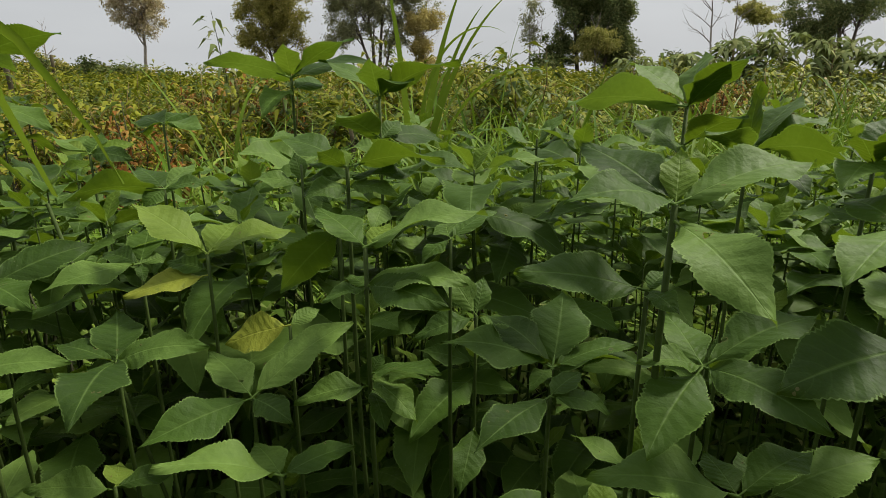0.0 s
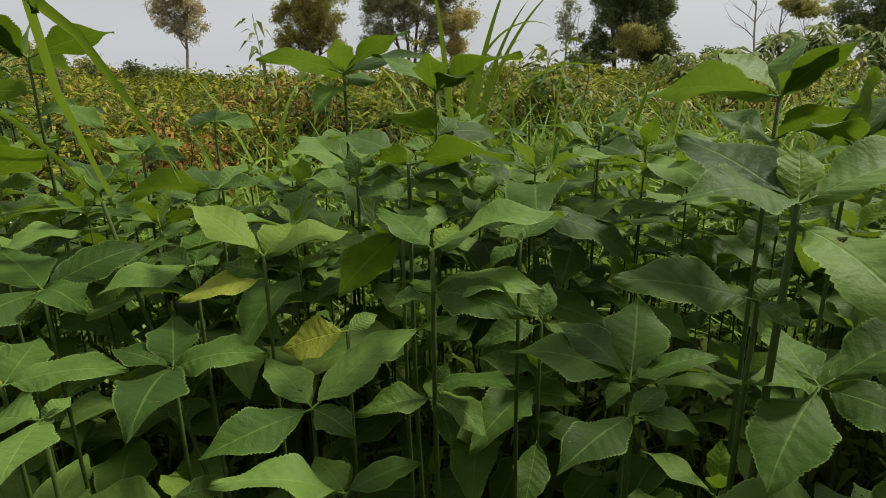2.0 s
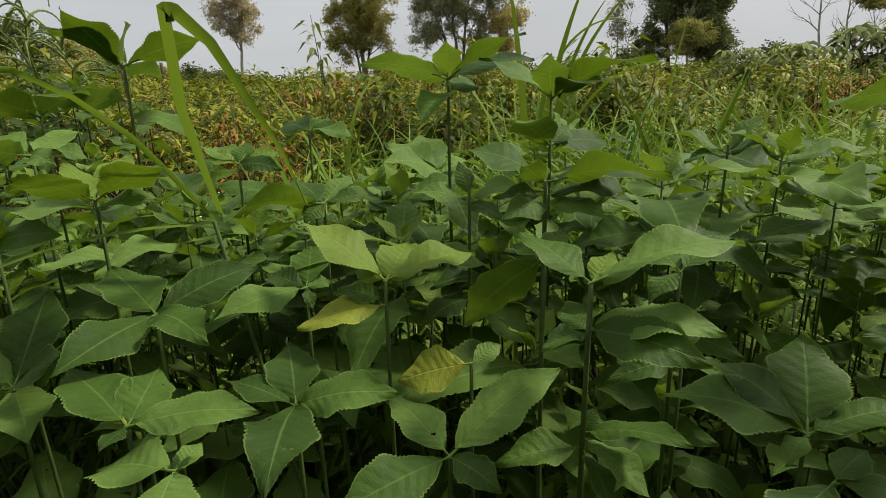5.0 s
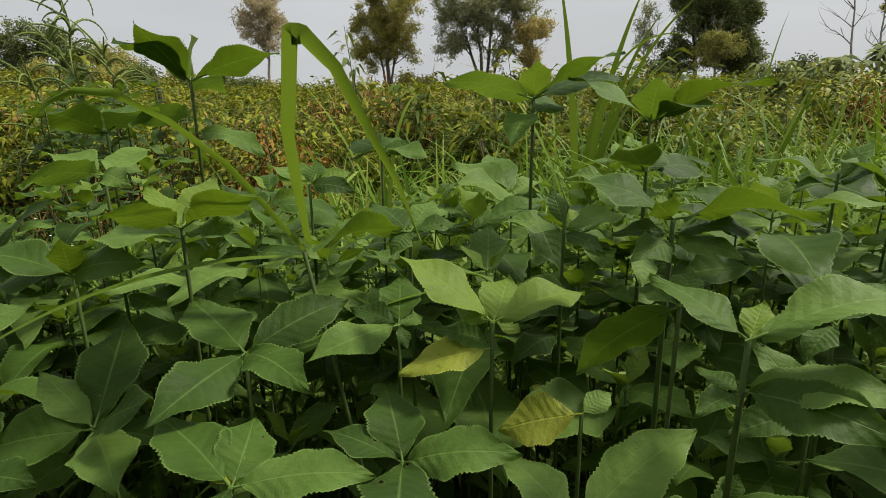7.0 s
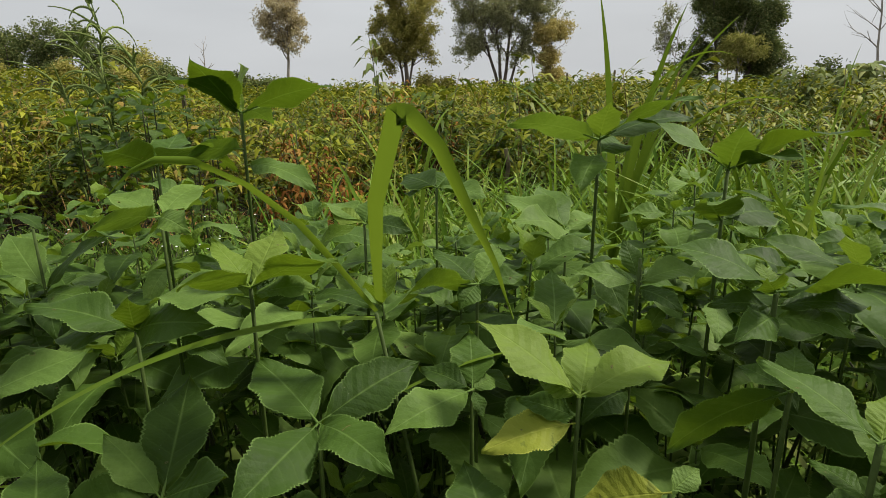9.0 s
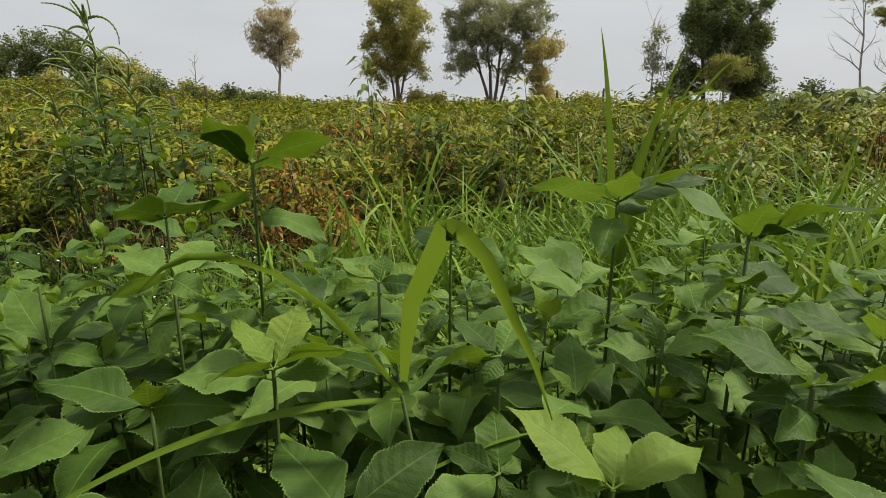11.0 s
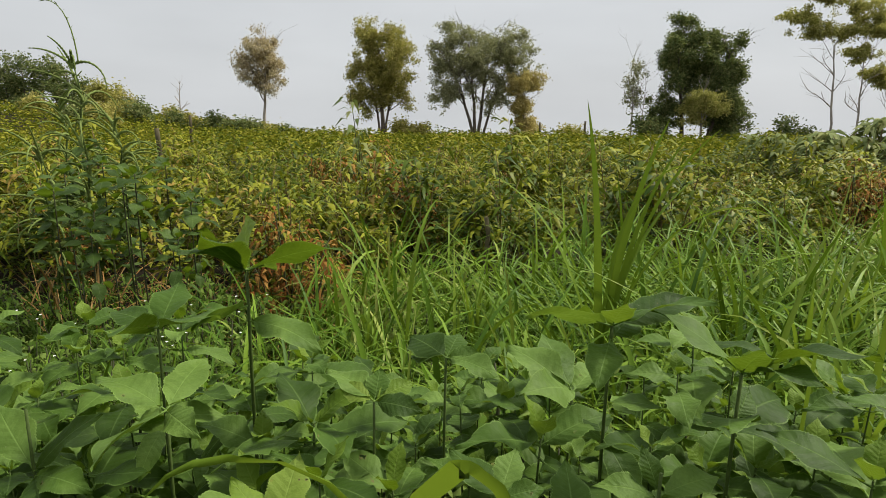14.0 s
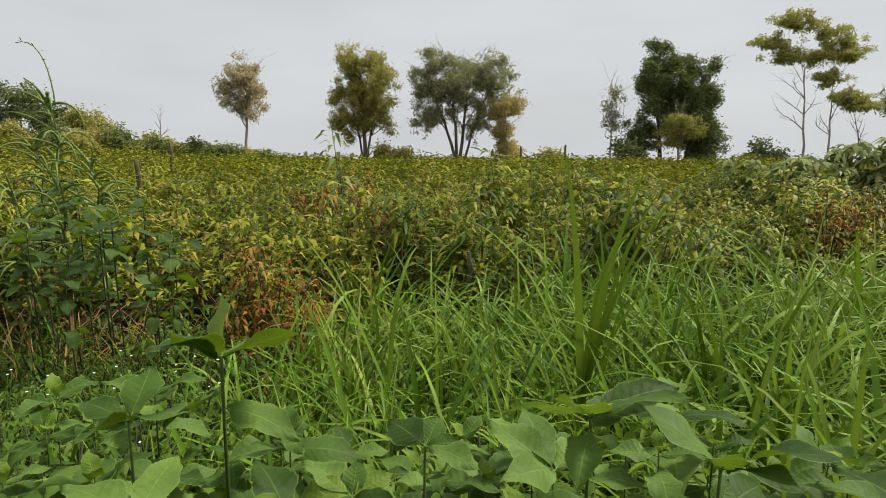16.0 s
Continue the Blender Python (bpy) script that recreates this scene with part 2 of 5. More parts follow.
TREE_LIME = strewn_leaf_material("lime_tree_leaves", (0.05, (0.24, 0.24, 0.06)), (0.5, (0.42, 0.4, 0.12)), (0.95, (0.6, 0.54, 0.2)), through_it=0.45)
SEED = strewn_leaf_material("green_seed_spikes", (0.05, (0.1, 0.15, 0.04)), (0.5, (0.19, 0.25, 0.07)), (0.95, (0.3, 0.34, 0.12)))
PETAL, _nt, _b = material("white_petals", 0.6, 0.2)
_b.inputs["Base Color"].default_value = (0.78, 0.78, 0.74, 1)
SOIL = soil_material()

# ---- mesh tools ----


class Buf:
    """Collects vertices, faces and leaf coordinates for one mesh."""

    def __init__(self):
        self.v, self.f, self.uv = [], [], []

    def add(self, verts, faces, uvs=None):
        at = len(self.v)
        self.v.extend(verts)
        self.f.extend(tuple(i + at for i in f) for f in faces)
        self.uv.extend(uvs or [(0.5, 0.5)] * len(verts))

    def mesh(self, name, mat, smooth=True):
        me = bpy.data.meshes.new(name)
        me.from_pydata(self.v, [], self.f)
        layer = me.uv_layers.new(name="UVMap")
        where = np.empty(len(me.loops), dtype=np.int32)
        me.loops.foreach_get("vertex_index", where)
        layer.data.foreach_set("uv", np.array(self.uv, dtype=np.float32)[where].ravel())
        me.polygons.foreach_set("use_smooth", [smooth] * len(me.polygons))
        me.materials.append(mat)
        me.update()
        return me


def part(name, buf, mat, parent, label=""):
    """One mesh object under a thing; takes a Buf or a ready mesh."""
    me = buf.mesh(name, mat) if isinstance(buf, Buf) else buf
    ob = new(name, me)
    ob.parent = parent
    return tagged(ob, label)


def thing(name, m, label, category, group="", kind=""):
    ob = new(name)
    ob.empty_display_size = 0.05
    ob.matrix_basis = m
    return tagged(ob, label, category, group, kind)


def tube(buf, points, radii, sides=6):
    verts, faces = [], []
    pts = [Vector(p) for p in points]
    for k, p in enumerate(pts):
        way = (pts[min(k + 1, len(pts) - 1)] - pts[max(k - 1, 0)]).normalized()
        a = way.orthogonal().normalized() if k == 0 else (a - way * a.dot(way)).normalized()
        b = way.cross(a)
        for s in range(sides):
            ang = 2 * math.pi * s / sides
            verts.append(p + (a * math.cos(ang) + b * math.sin(ang)) * radii[k])
    n = len(pts)
    for k in range(n - 1):
        for s in range(sides):
            t = (s + 1) % sides
            faces.append((k * sides + s, k * sides + t, (k + 1) * sides + t, (k + 1) * sides + s))
    faces.append(tuple(range((n - 1) * sides, n * sides)))
    buf.add([tuple(v) for v in verts], faces)


def leaf_shape(rows, cols, width, droop, fold, wave, teeth, tooth, rng, bites=0, bend=0.0, early=1.0):
    """A unit-long leaf along +y, upper side +z, with a short stalk; rows of teeth make its outline."""
    buf = Buf()
    verts, faces, uvs = [], [], []
    top = max(math.sin(math.pi * (k / 50) ** early) ** 0.95 * (1 - 0.45 * (k / 50) ** 4) for k in range(1, 50))
    stalk = 0.07
    ph = rng.uniform(0, 6.28)
    for r in range(rows + 1):
        u = r / rows
        w = width * math.sin(math.pi * u**early) ** 0.95 * (1 - 0.45 * u**4) / top if 0 < u < 1 else 0.0
        w = max(w, 0.008 * (1 - u))
        if teeth:
            saw = (u * teeth) % 1.0
            w *= 1 - tooth * (1 - saw) * (0.6 + 0.4 * math.sin(23 * u + ph)) if 0.08 < u < 0.97 else 1.0
        y = stalk + (1 - stalk) * u
        for c in range(cols + 1):
            s = 2 * c / cols - 1
            x = s * w + bend * u * u
            z = -droop * u**1.7 + fold * abs(s) * w - 0.35 * fold * s * s * w + wave * math.sin(9 * u + ph + (1.7 if s > 0 else 0)) * s * s * 0.035
            z += 0.0035 * math.sin(u * 52 - 9 * abs(s)) * (1 - abs(s)) * abs(s) * 2
            z += 0.18 * droop * math.sin(math.pi * u)
            verts.append((x, y * math.cos(droop * 0.5 * u), z))
            uvs.append((u, 0.5 + 0.5 * s))
    n = cols + 1
    gone = set()
    for _ in range(bites):
        r, c = rng.randint(rows // 5, rows - 5), rng.randint(1, cols - 2)
        for dr in range(rng.randint(1, 2)):
            gone.add((r + dr, c))
        if rng.random() < 0.5:
            gone.add((r, c + 1))
    for _ in range(bites):
        r, c = rng.randint(rows // 4, rows - 4), rng.choice((0, cols - 1))
        for dr in range(rng.randint(1, 3)):
            gone.add((r + dr, c))
    for r in range(rows):
        for c in range(cols):
            if (r, c) not in gone:
                faces.append((r * n + c, r * n + c + 1, (r + 1) * n + c + 1, (r + 1) * n + c))
    buf.add(verts, faces, uvs)
    d = 0.012
    tube(buf, [(0, -0.02, 0.004), (0, stalk, 0.0), (0, stalk + 0.12, -0.006)], [d, d * 0.85, d * 0.5], 5)
    return buf


def ground_height(x, y):
    """A level field that rises a little on its far left and falls away past its far edge."""
    d = math.hypot(x, y)
    far = max(0.0, min(1.0, (d - 14) / 30))
    left = max(0.0, min(1.0, (-x - 14) / 24))
    s = left * left * (3 - 2 * left)
    return 1.5 * far * s + 0.12 * far * noise.noise(Vector((x * 0.07, y * 0.07, 0))) - 0.03 * max(0.0, d - 27) * (1 - s) - 0.05 * max(0.0, d - 52)


def small_leaf(buf, p, way, length, width, r, droop=0.35):
    """A pointed folded leaf of four triangles."""
    way = way.normalized()
    side = way.cross(Vector((0, 0, 1)))
    side = side.normalized() if side.length > 0.05 else Vector((1, 0, 0))
    side = (side + Vector((0, 0, r.uniform(-0.5, 0.5)))).normalized()
    up = side.cross(way)
    mid = p + way * length * 0.5 + up * 0.12 * length
    tip = p + way * length - Vector((0, 0, droop * length))
    w = side * width * 0.5
    buf.add([tuple(p), tuple(mid - w - up * 0.1 * width), tuple(tip), tuple(mid + w - up * 0.1 * width), tuple(mid)], [(0, 4, 1), (1, 4, 2), (0, 3, 4), (3, 2, 4)])


def bush(r, height, spread, leaves, leaf, low=0.15, droop=(0.2, 0.9)):
    """Foliage and twigs of a small bush, as two buffers: leaves sit along forking twigs."""
    green, wood = Buf(), Buf()
    tips = []
    for _ in range(max(5, leaves // 40)):
        az, reach = r.uniform(0, 6.283), spread * math.sqrt(r.random())
        top = height * (1 - 0.55 * (reach / spread) ** 2) * r.uniform(0.72, 1.06)
        pts = []
        for k in range(6):
            u = k / 5
            pts.append(Vector((math.cos(az) * reach * u**0.8 + r.gauss(0, 0.015), math.sin(az) * reach * u**0.8 + r.gauss(0, 0.015), top * u)))
        tube(wood, pts[::2] + pts[-1:], [0.007, 0.005, 0.0035, 0.002], 3)
        tips.append(pts)
    for _ in range(leaves):
        pts = r.choice(tips)
        u = low + (1 - low) * r.random() ** 0.6
        k = min(4, int(u * 5))
        p = pts[k].lerp(pts[k + 1], u * 5 - k)
        a = r.uniform(0, 6.283)
        way = Vector((math.cos(a), math.sin(a), r.uniform(-0.5, 0.6)))
        p = p + way * r.uniform(0.0, 0.07)
        small_leaf(green, p, way, leaf * r.uniform(0.6, 1.25), leaf * r.uniform(0.2, 0.36), r, r.uniform(*droop))
    return green, wood


def flat_leaf(buf, p, way, length, width, r):
    """A small diamond leaf for far crowns."""
    way = way.normalized()
    side = way.cross(Vector((r.gauss(0, 1), r.gauss(0, 1), r.gauss(0, 1))))
    side = side.normalized() * width * 0.5
    mid = p + way * length * 0.45
    buf.add([tuple(p), tuple(mid - side), tuple(p + way * length), tuple(mid + side)], [(0, 1, 2, 3)])

# ---- the ground ----


def make_ground():
    steps = [-600, -300, -150, -90, -60, -48] + [-42 + 3 * k for k in range(12)] + [-5 + 0.25 * k for k in range(41)] + [6 + 3 * k for k in range(13)] + [50, 60, 90, 150, 300, 600]
    deep = [-600, -200, -60, -20, -8] + [-4 + 0.25 * k for k in range(45)] + [8 + 2 * k for k in range(22)] + [56, 70, 100, 160, 300, 600, 1200]
    verts, faces = [], []
    for y in deep:
        for x in steps:
            near = max(0.0, 1 - math.hypot(x, y) / 9)
            bump = 0.03 * near * noise.noise(Vector((x * 2.1, y * 2.1, 3)))
            verts.append((x, y, ground_height(x, y) + bump))
    n = len(steps)
    for r in range(len(deep) - 1):
        for c in range(n - 1):
            faces.append((r * n + c, r * n + c + 1, (r + 1) * n + c + 1, (r + 1) * n + c))
    buf = Buf()
    buf.add(verts, faces)
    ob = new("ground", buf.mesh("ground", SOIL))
    tagged(ob, "dark brown soil of a planted field, hidden by weeds", "ground", kind="structure")


make_ground()

# ---- the broad-leaved weeds in front ----
rng = random.Random(7)
LEAF = [leaf_shape(56, 6, rng.uniform(0.25, 0.29), d, rng.uniform(0.05, 0.36), rng.uniform(0.6, 1.6), 28, 0.19, rng, bites=b, bend=rng.uniform(-0.06, 0.06)).mesh("leaf", WEED_GREEN)
        for d, b in ((0.06, 0), (0.1, 0), (0.16, 0), (0.2, 0), (0.28, 0), (0.36, 0), (0.45, 0), (0.58, 0))]
LEAF_PLAIN = [leaf_shape(26, 4, rng.uniform(0.24, 0.3), d, rng.uniform(0.05, 0.4), rng.uniform(0.6, 2.0), 13, 0.2, rng, bend=rng.uniform(-0.06, 0.06)).mesh("leaf", WEED_GREEN)
              for d in (0.08, 0.18, 0.26, 0.36, 0.5)]


def in_other(meshes, mat):
    made = []
    for me in meshes:
        c = me.copy()
        c.materials[0] = mat
        made.append(c)
    return made


LEAF_YOUNG, LEAF_YELLOW = in_other(LEAF, WEED_YOUNG), in_other(LEAF, WEED_YELLOW)
PLAIN_YOUNG, PLAIN_DARK = in_other(LEAF_PLAIN, WEED_YOUNG), in_other(LEAF_PLAIN, WEED_DARK)


def droop_index(droop, count):
    return min(count - 1, max(0, int(droop * count)))


def leaf_at(weed, z, off, az, rise, length, meshes, droop, roll=0.0, broad=1.0):
    """az: compass way of the tip, degrees from +y towards +x; rise: degrees above level at the stalk."""
    ob = new("leaf", meshes[droop_index(droop, len(meshes))])
    ob.parent = weed
    ob.matrix_basis = pose(off[0], off[1], z) @ pose(0, 0, 0, 0, 0, -az) @ pose(0, 0, 0, rise, 0, 0) @ pose(0, 0, 0, 0, roll, 0) @ Matrix.Diagonal((length * broad, length, length, 1))
    return ob


def stem_curve(height, lean, sway, count=9):
    pts = []
    for k in range(count):
        u = k / (count - 1)
        pts.append((lean[0] * (u - 1) + sway * math.sin(5 * u) * 0.3 * (1 - u), lean[1] * (u - 1) + sway * math.cos(4 * u) * 0.3 * (1 - u), height * u))
    return pts


def along(pts, z):
    for a, b in zip(pts, pts[1:]):
        if z <= b[2]:
            s = (z - a[2]) / max(1e-6, b[2] - a[2])
            return a[0] + s * (b[0] - a[0]), a[1] + s * (b[1] - a[1])
    return pts[-1][0], pts[-1][1]


WEED_LABEL = "leafy green weed with toothed opposite leaves on an upright stalk"


def weed(x, y, z, leaves, lean=(0.0, 0.0), thick=0.0042, label=WEED_LABEL, stalk=None):
    """A weed whose top node is at (x, y, z). leaves: rows of drop below the top, az, rise, length, droop 0..1, and optionally meshes, roll, breadth."""
    ground = ground_height(x, y)
    w = thing("weed", pose(x, y, ground), label, "weed plant", "broad-leaved weeds")
    pts = stem_curve(z - ground, lean, 0.03)
    buf = Buf()
    tube(buf, pts, [0.62 * thick * (1.25 - 0.55 * k / (len(pts) - 1)) for k in range(len(pts))], 7)
    part("stalk", buf, stalk or STALK, w)
    for drop, az, rise, length, droop, *rest in leaves:
        meshes = rest[0] if rest else LEAF
        h = max(0.05, z - ground - drop)
        leaf_at(w, h, along(pts, h), az, rise, length, meshes, droop, rest[1] if len(rest) > 1 else rng.uniform(-14, 14), rest[2] if len(rest) > 2 else 1.0)
    return w


def grown(r, height, size=1.0, spread=0.0, pairs=6, meshes=None, young=None):
    """Leaf rows for a weed as it grows: opposite pairs, each turned a quarter from the last."""
    meshes, young = meshes or LEAF, young or LEAF_YOUNG
    rows, az, drop = [], r.uniform(0, 180), 0.0
    for k in range(pairs):
        length = size * (0.055, 0.1, 0.125, 0.125, 0.115, 0.1, 0.09, 0.08)[min(k, 7)] * r.uniform(0.85, 1.15)
        rise = (52, 24, 10, 2, -6, -12, -16, -20)[min(k, 7)] + r.uniform(-10, 10)
        for side in (0, 180):
            if k > 2 and r.random() < 0.12:
                continue
            rows.append((drop + r.uniform(0, 0.004), az + side + r.uniform(-16, 16), rise + r.uniform(-8, 8), length * r.uniform(0.88, 1.1), r.uniform(0.1, 0.3) + 0.1 * min(k, 5), young if k == 0 else meshes, r.uniform(-18, 18)))
        az += 90 + r.uniform(-14, 14)
        drop += (0.006, 0.018, 0.045, 0.06, 0.065, 0.065, 0.07, 0.07)[min(k, 7)] * r.uniform(0.8, 1.25)
        if drop > height - 0.08:
            break
    return rows


KEY = random.Random(2)


def lower(first, pairs):
    """Pairs of leaves lower down the same stalk."""
    rows, az, drop = [], KEY.uniform(0, 180), first
    for k in range(pairs):
        for side in (0, 180):
            rows.append((drop + KEY.uniform(0, 0.006), az + side + KEY.uniform(-20, 20), KEY.uniform(-18, 6), KEY.uniform(0.07, 0.1), KEY.uniform(0.3, 0.8), LEAF, KEY.uniform(-18, 18)))
        az += 90 + KEY.uniform(-15, 15)
        drop += KEY.uniform(0.055, 0.085)
    return rows


weed(-0.227, 0.917, 0.984, [(-0.000, -112, 20, 0.122, 0.31, LEAF, 32, 1.00), (-0.000, 177, 44, 0.076, 0.19, LEAF_YOUNG, 0, 1.06), (-0.000, 114, 34, 0.128, 0.31, LEAF, -4, 1.00), (-0.000, 67, 20, 0.129, 0.31, LEAF, 16, 1.00), (0.017, -166, -7, 0.095, 0.44, LEAF, -4, 1.00), (0.017, 32, 15, 0.086, 0.56, LEAF, 24, 1.00), (-0.000, -37, 8, 0.066, 0.44, LEAF, 40, 1.00)] + lower(0.15, 1), thick=0.0048)
weed(-0.089, 0.858, 0.958, [(-0.000, -172, 42, 0.082, 0.06, LEAF, 0, 1.22), (-0.000, 109, 32, 0.129, 0.44, LEAF, -16, 1.00), (-0.000, -62, 35, 0.120, 0.31, LEAF, 0, 1.00), (-0.000, 143, 24, 0.097, 0.44, LEAF, -4, 1.00), (0.058, -153, 25, 0.122, 0.19, LEAF, 16, 1.00), (0.058, 45, 3, 0.129, 0.31, LEAF, 28, 1.00), (0.058, 37, 27, 0.054, 0.19, LEAF, 28, 1.20)] + lower(0.15, 1), thick=0.0048)
weed(0.159, 0.389, 0.908, [(-0.000, -27, 24, 0.104, 0.19, LEAF, -16, 1.00), (-0.000, 25, 41, 0.054, 0.06, LEAF_YOUNG, 0, 1.02), (-0.000, 83, 25, 0.106, 0.44, LEAF, 16, 1.00), (-0.000, -114, 22, 0.085, 0.56, LEAF, -20, 1.00), (0.011, 170, -7, 0.106, 0.44, LEAF, 16, 1.00), (0.014, 46, -30, 0.062, 0.44, LEAF, 0, 1.00), (-0.000, -6, 21, 0.064, 0.31, LEAF, -4, 1.00)], thick=0.0055)
weed(0.199, 0.399, 0.778, [(-0.000, -135, -9, 0.102, 0.19, LEAF, 0, 1.00), (-0.000, 1, 12, 0.078, 0.06, LEAF, 0, 1.00), (-0.000, 78, 30, 0.103, 0.44, LEAF, 4, 1.00), (-0.000, 156, 13, 0.092, 0.56, LEAF, 20, 1.00), (-0.000, -106, 23, 0.057, 0.44, LEAF, -16, 1.00)])
weed(0.327, 0.356, 0.817, [(-0.000, -96, -7, 0.108, 0.19, LEAF, -20, 1.26), (-0.000, 20, 16, 0.106, 0.19, LEAF, 0, 1.00)])
weed(0.212, 0.348, 0.701, [(-0.000, -89, 19, 0.107, 0.44, LEAF, -8, 1.00), (-0.000, 66, 22, 0.078, 0.44, LEAF, 0, 1.00), (-0.000, -3, 10, 0.047, 0.19, LEAF, 0, 1.30)])
weed(0.242, 0.363, 0.684, [(-0.000, 76, 21, 0.102, 0.31, LEAF, 4, 1.00), (-0.000, -3, 23, 0.046, 0.31, LEAF, 0, 1.22)])
weed(-0.142, 0.425, 0.660, [(-0.000, -108, 30, 0.103, 0.44, LEAF, 4, 1.00), (-0.000, 60, 15, 0.068, 0.31, LEAF, 8, 1.00), (-0.000, -38, 12, 0.053, 0.19, LEAF, 0, 1.28)])
weed(-0.306, 0.450, 0.629, [(0.003, -106, 20, 0.074, 0.44, LEAF, -20), (0.000, 53, -2, 0.051, 0.44, LEAF, 20), (0.000, -21, -6, 0.055, 0.19, LEAF_YOUNG, 20)] + lower(0.15, 1))
weed(0.263, 0.642, 0.956, [(-0.000, -83, 12, 0.126, 0.44, LEAF, 36, 1.00), (-0.000, -28, 36, 0.103, 0.31, LEAF, -4, 1.00), (-0.000, 176, 34, 0.082, 0.06, LEAF, -4, 1.00), (-0.000, 29, 40, 0.103, 0.19, LEAF, -44, 1.00), (-0.000, 163, 40, 0.103, 0.31, LEAF, 0, 1.00), (0.042, -34, 23, 0.100, 0.44, LEAF, -8, 1.00), (0.042, 165, 31, 0.106, 0.31, LEAF, -12, 1.00), (0.042, -141, 13, 0.080, 0.31, LEAF, -36, 1.00)], thick=0.005)
weed(0.313, 0.597, 0.915, [(-0.000, -127, 20, 0.106, 0.19, LEAF, 12, 1.00), (-0.000, 142, 13, 0.103, 0.56, LEAF, -44, 1.00), (-0.000, 74, 28, 0.103, 0.44, LEAF, 4, 1.00), (-0.000, -148, 55, 0.084, 0.06, LEAF, 60, 1.00), (-0.000, 58, 37, 0.104, 0.19, LEAF, -20, 1.00)])
weed(-0.103, 0.628, 0.896, [(-0.000, -75, 32, 0.093, 0.56, LEAF, -12, 1.00), (-0.000, -146, 29, 0.054, 0.19, LEAF, 40, 1.00), (-0.000, -17, 36, 0.033, 0.06, LEAF_YOUNG, 0, 1.00), (-0.000, 96, 15, 0.107, 0.44, LEAF, -32, 1.00), (0.012, -94, 7, 0.048, 0.44, LEAF, -28, 1.00), (0.012, 85, 11, 0.072, 0.44, LEAF, 16, 1.00), (0.021, -148, 11, 0.058, 0.56, LEAF, -36, 1.00), (0.021, 107, 6, 0.056, 0.56, LEAF, 24, 1.00)], thick=0.005)
weed(-0.251, 0.590, 0.811, [(-0.000, -75, 36, 0.104, 0.31, LEAF_YOUNG, -12, 1.00), (-0.000, 12, 17, 0.072, 0.06, LEAF_YOUNG, 16, 1.30), (-0.000, 56, 17, 0.098, 0.44, LEAF_YOUNG, 12, 1.00), (-0.000, -69, 15, 0.038, 0.44, LEAF_YOUNG, -32, 1.26), (0.024, -116, 0, 0.084, 0.19, LEAF_YELLOW, -16, 1.00), (0.019, -84, 16, 0.052, 0.44, LEAF, -32, 1.00)])
weed(-0.072, 0.515, 0.840, [(-0.000, -42, 23, 0.084, 0.19, LEAF, 0, 1.00), (-0.000, 81, 26, 0.116, 0.44, LEAF, 4, 1.00), (-0.000, 30, 20, 0.048, 0.06, LEAF_YOUNG, 0, 1.00), (0.038, 132, 12, 0.089, 0.56, LEAF, 32, 1.00), (0.040, -130, 9, 0.046, 0.44, LEAF, -8, 1.00), (0.040, -30, 7, 0.042, 0.19, LEAF, -4, 1.00), (0.038, 106, 21, 0.094, 0.56, LEAF, 12, 1.00), (0.144, -111, 7, 0.074, 0.44, LEAF, -16, 1.00), (0.135, 132, -7, 0.068, 0.44, LEAF, 0, 1.00), (0.131, 41, 40, 0.026, 0.06, LEAF, 0, 1.30), (0.131, 123, 28, 0.091, 0.31, LEAF, -4, 1.00), (0.146, 154, -13, 0.053, 0.44, LEAF, -16, 1.00)], thick=0.005)
weed(-0.105, 0.570, 0.841, [(-0.000, -62, -37, 0.108, 0.31, LEAF, 52, 1.00), (-0.000, 23, 21, 0.054, 0.19, LEAF, 0, 1.00), (-0.000, -48, 14, 0.043, 0.31, LEAF, -12, 1.00)])
weed(-0.311, 0.496, 0.733, [(-0.000, -77, 17, 0.073, 0.31, LEAF, 0, 1.00), (-0.000, -21, 22, 0.077, 0.06, LEAF, 0, 1.30), (-0.000, 99, 26, 0.089, 0.56, LEAF, 24, 1.00), (-0.000, 169, 16, 0.105, 0.56, LEAF, -8, 1.00)])
weed(-0.180, 0.481, 0.703, [(-0.000, -135, 4, 0.100, 0.31, LEAF, -20, 1.00), (-0.000, -44, 19, 0.085, 0.19, LEAF, 0, 1.00), (-0.000, 56, 36, 0.116, 0.31, LEAF, 8, 1.00), (-0.000, 124, 2, 0.048, 0.56, LEAF, 12, 1.30)])
weed(0.113, 0.543, 0.698, [(-0.000, -82, 26, 0.116, 0.56, LEAF, -12, 1.00), (-0.000, -45, 35, 0.099, 0.56, LEAF, 0, 1.00), (-0.000, 21, 32, 0.107, 0.06, LEAF, 0, 1.30), (-0.000, 17, 8, 0.042, 0.06, LEAF_YOUNG, 0, 1.30), (-0.000, 76, 20, 0.093, 0.31, LEAF, 0, 1.00), (-0.000, 83, 9, 0.114, 0.44, LEAF, -16, 1.00), (-0.000, -139, 1, 0.043, 0.44, LEAF, 0, 1.00)])
weed(0.096, 0.466, 0.711, [(-0.000, -134, 3, 0.096, 0.31, LEAF, 0, 1.00), (-0.000, 48, 20, 0.046, 0.31, LEAF, 0, 1.25), (-0.000, 83, -6, 0.065, 0.56, LEAF, 8, 1.00)])
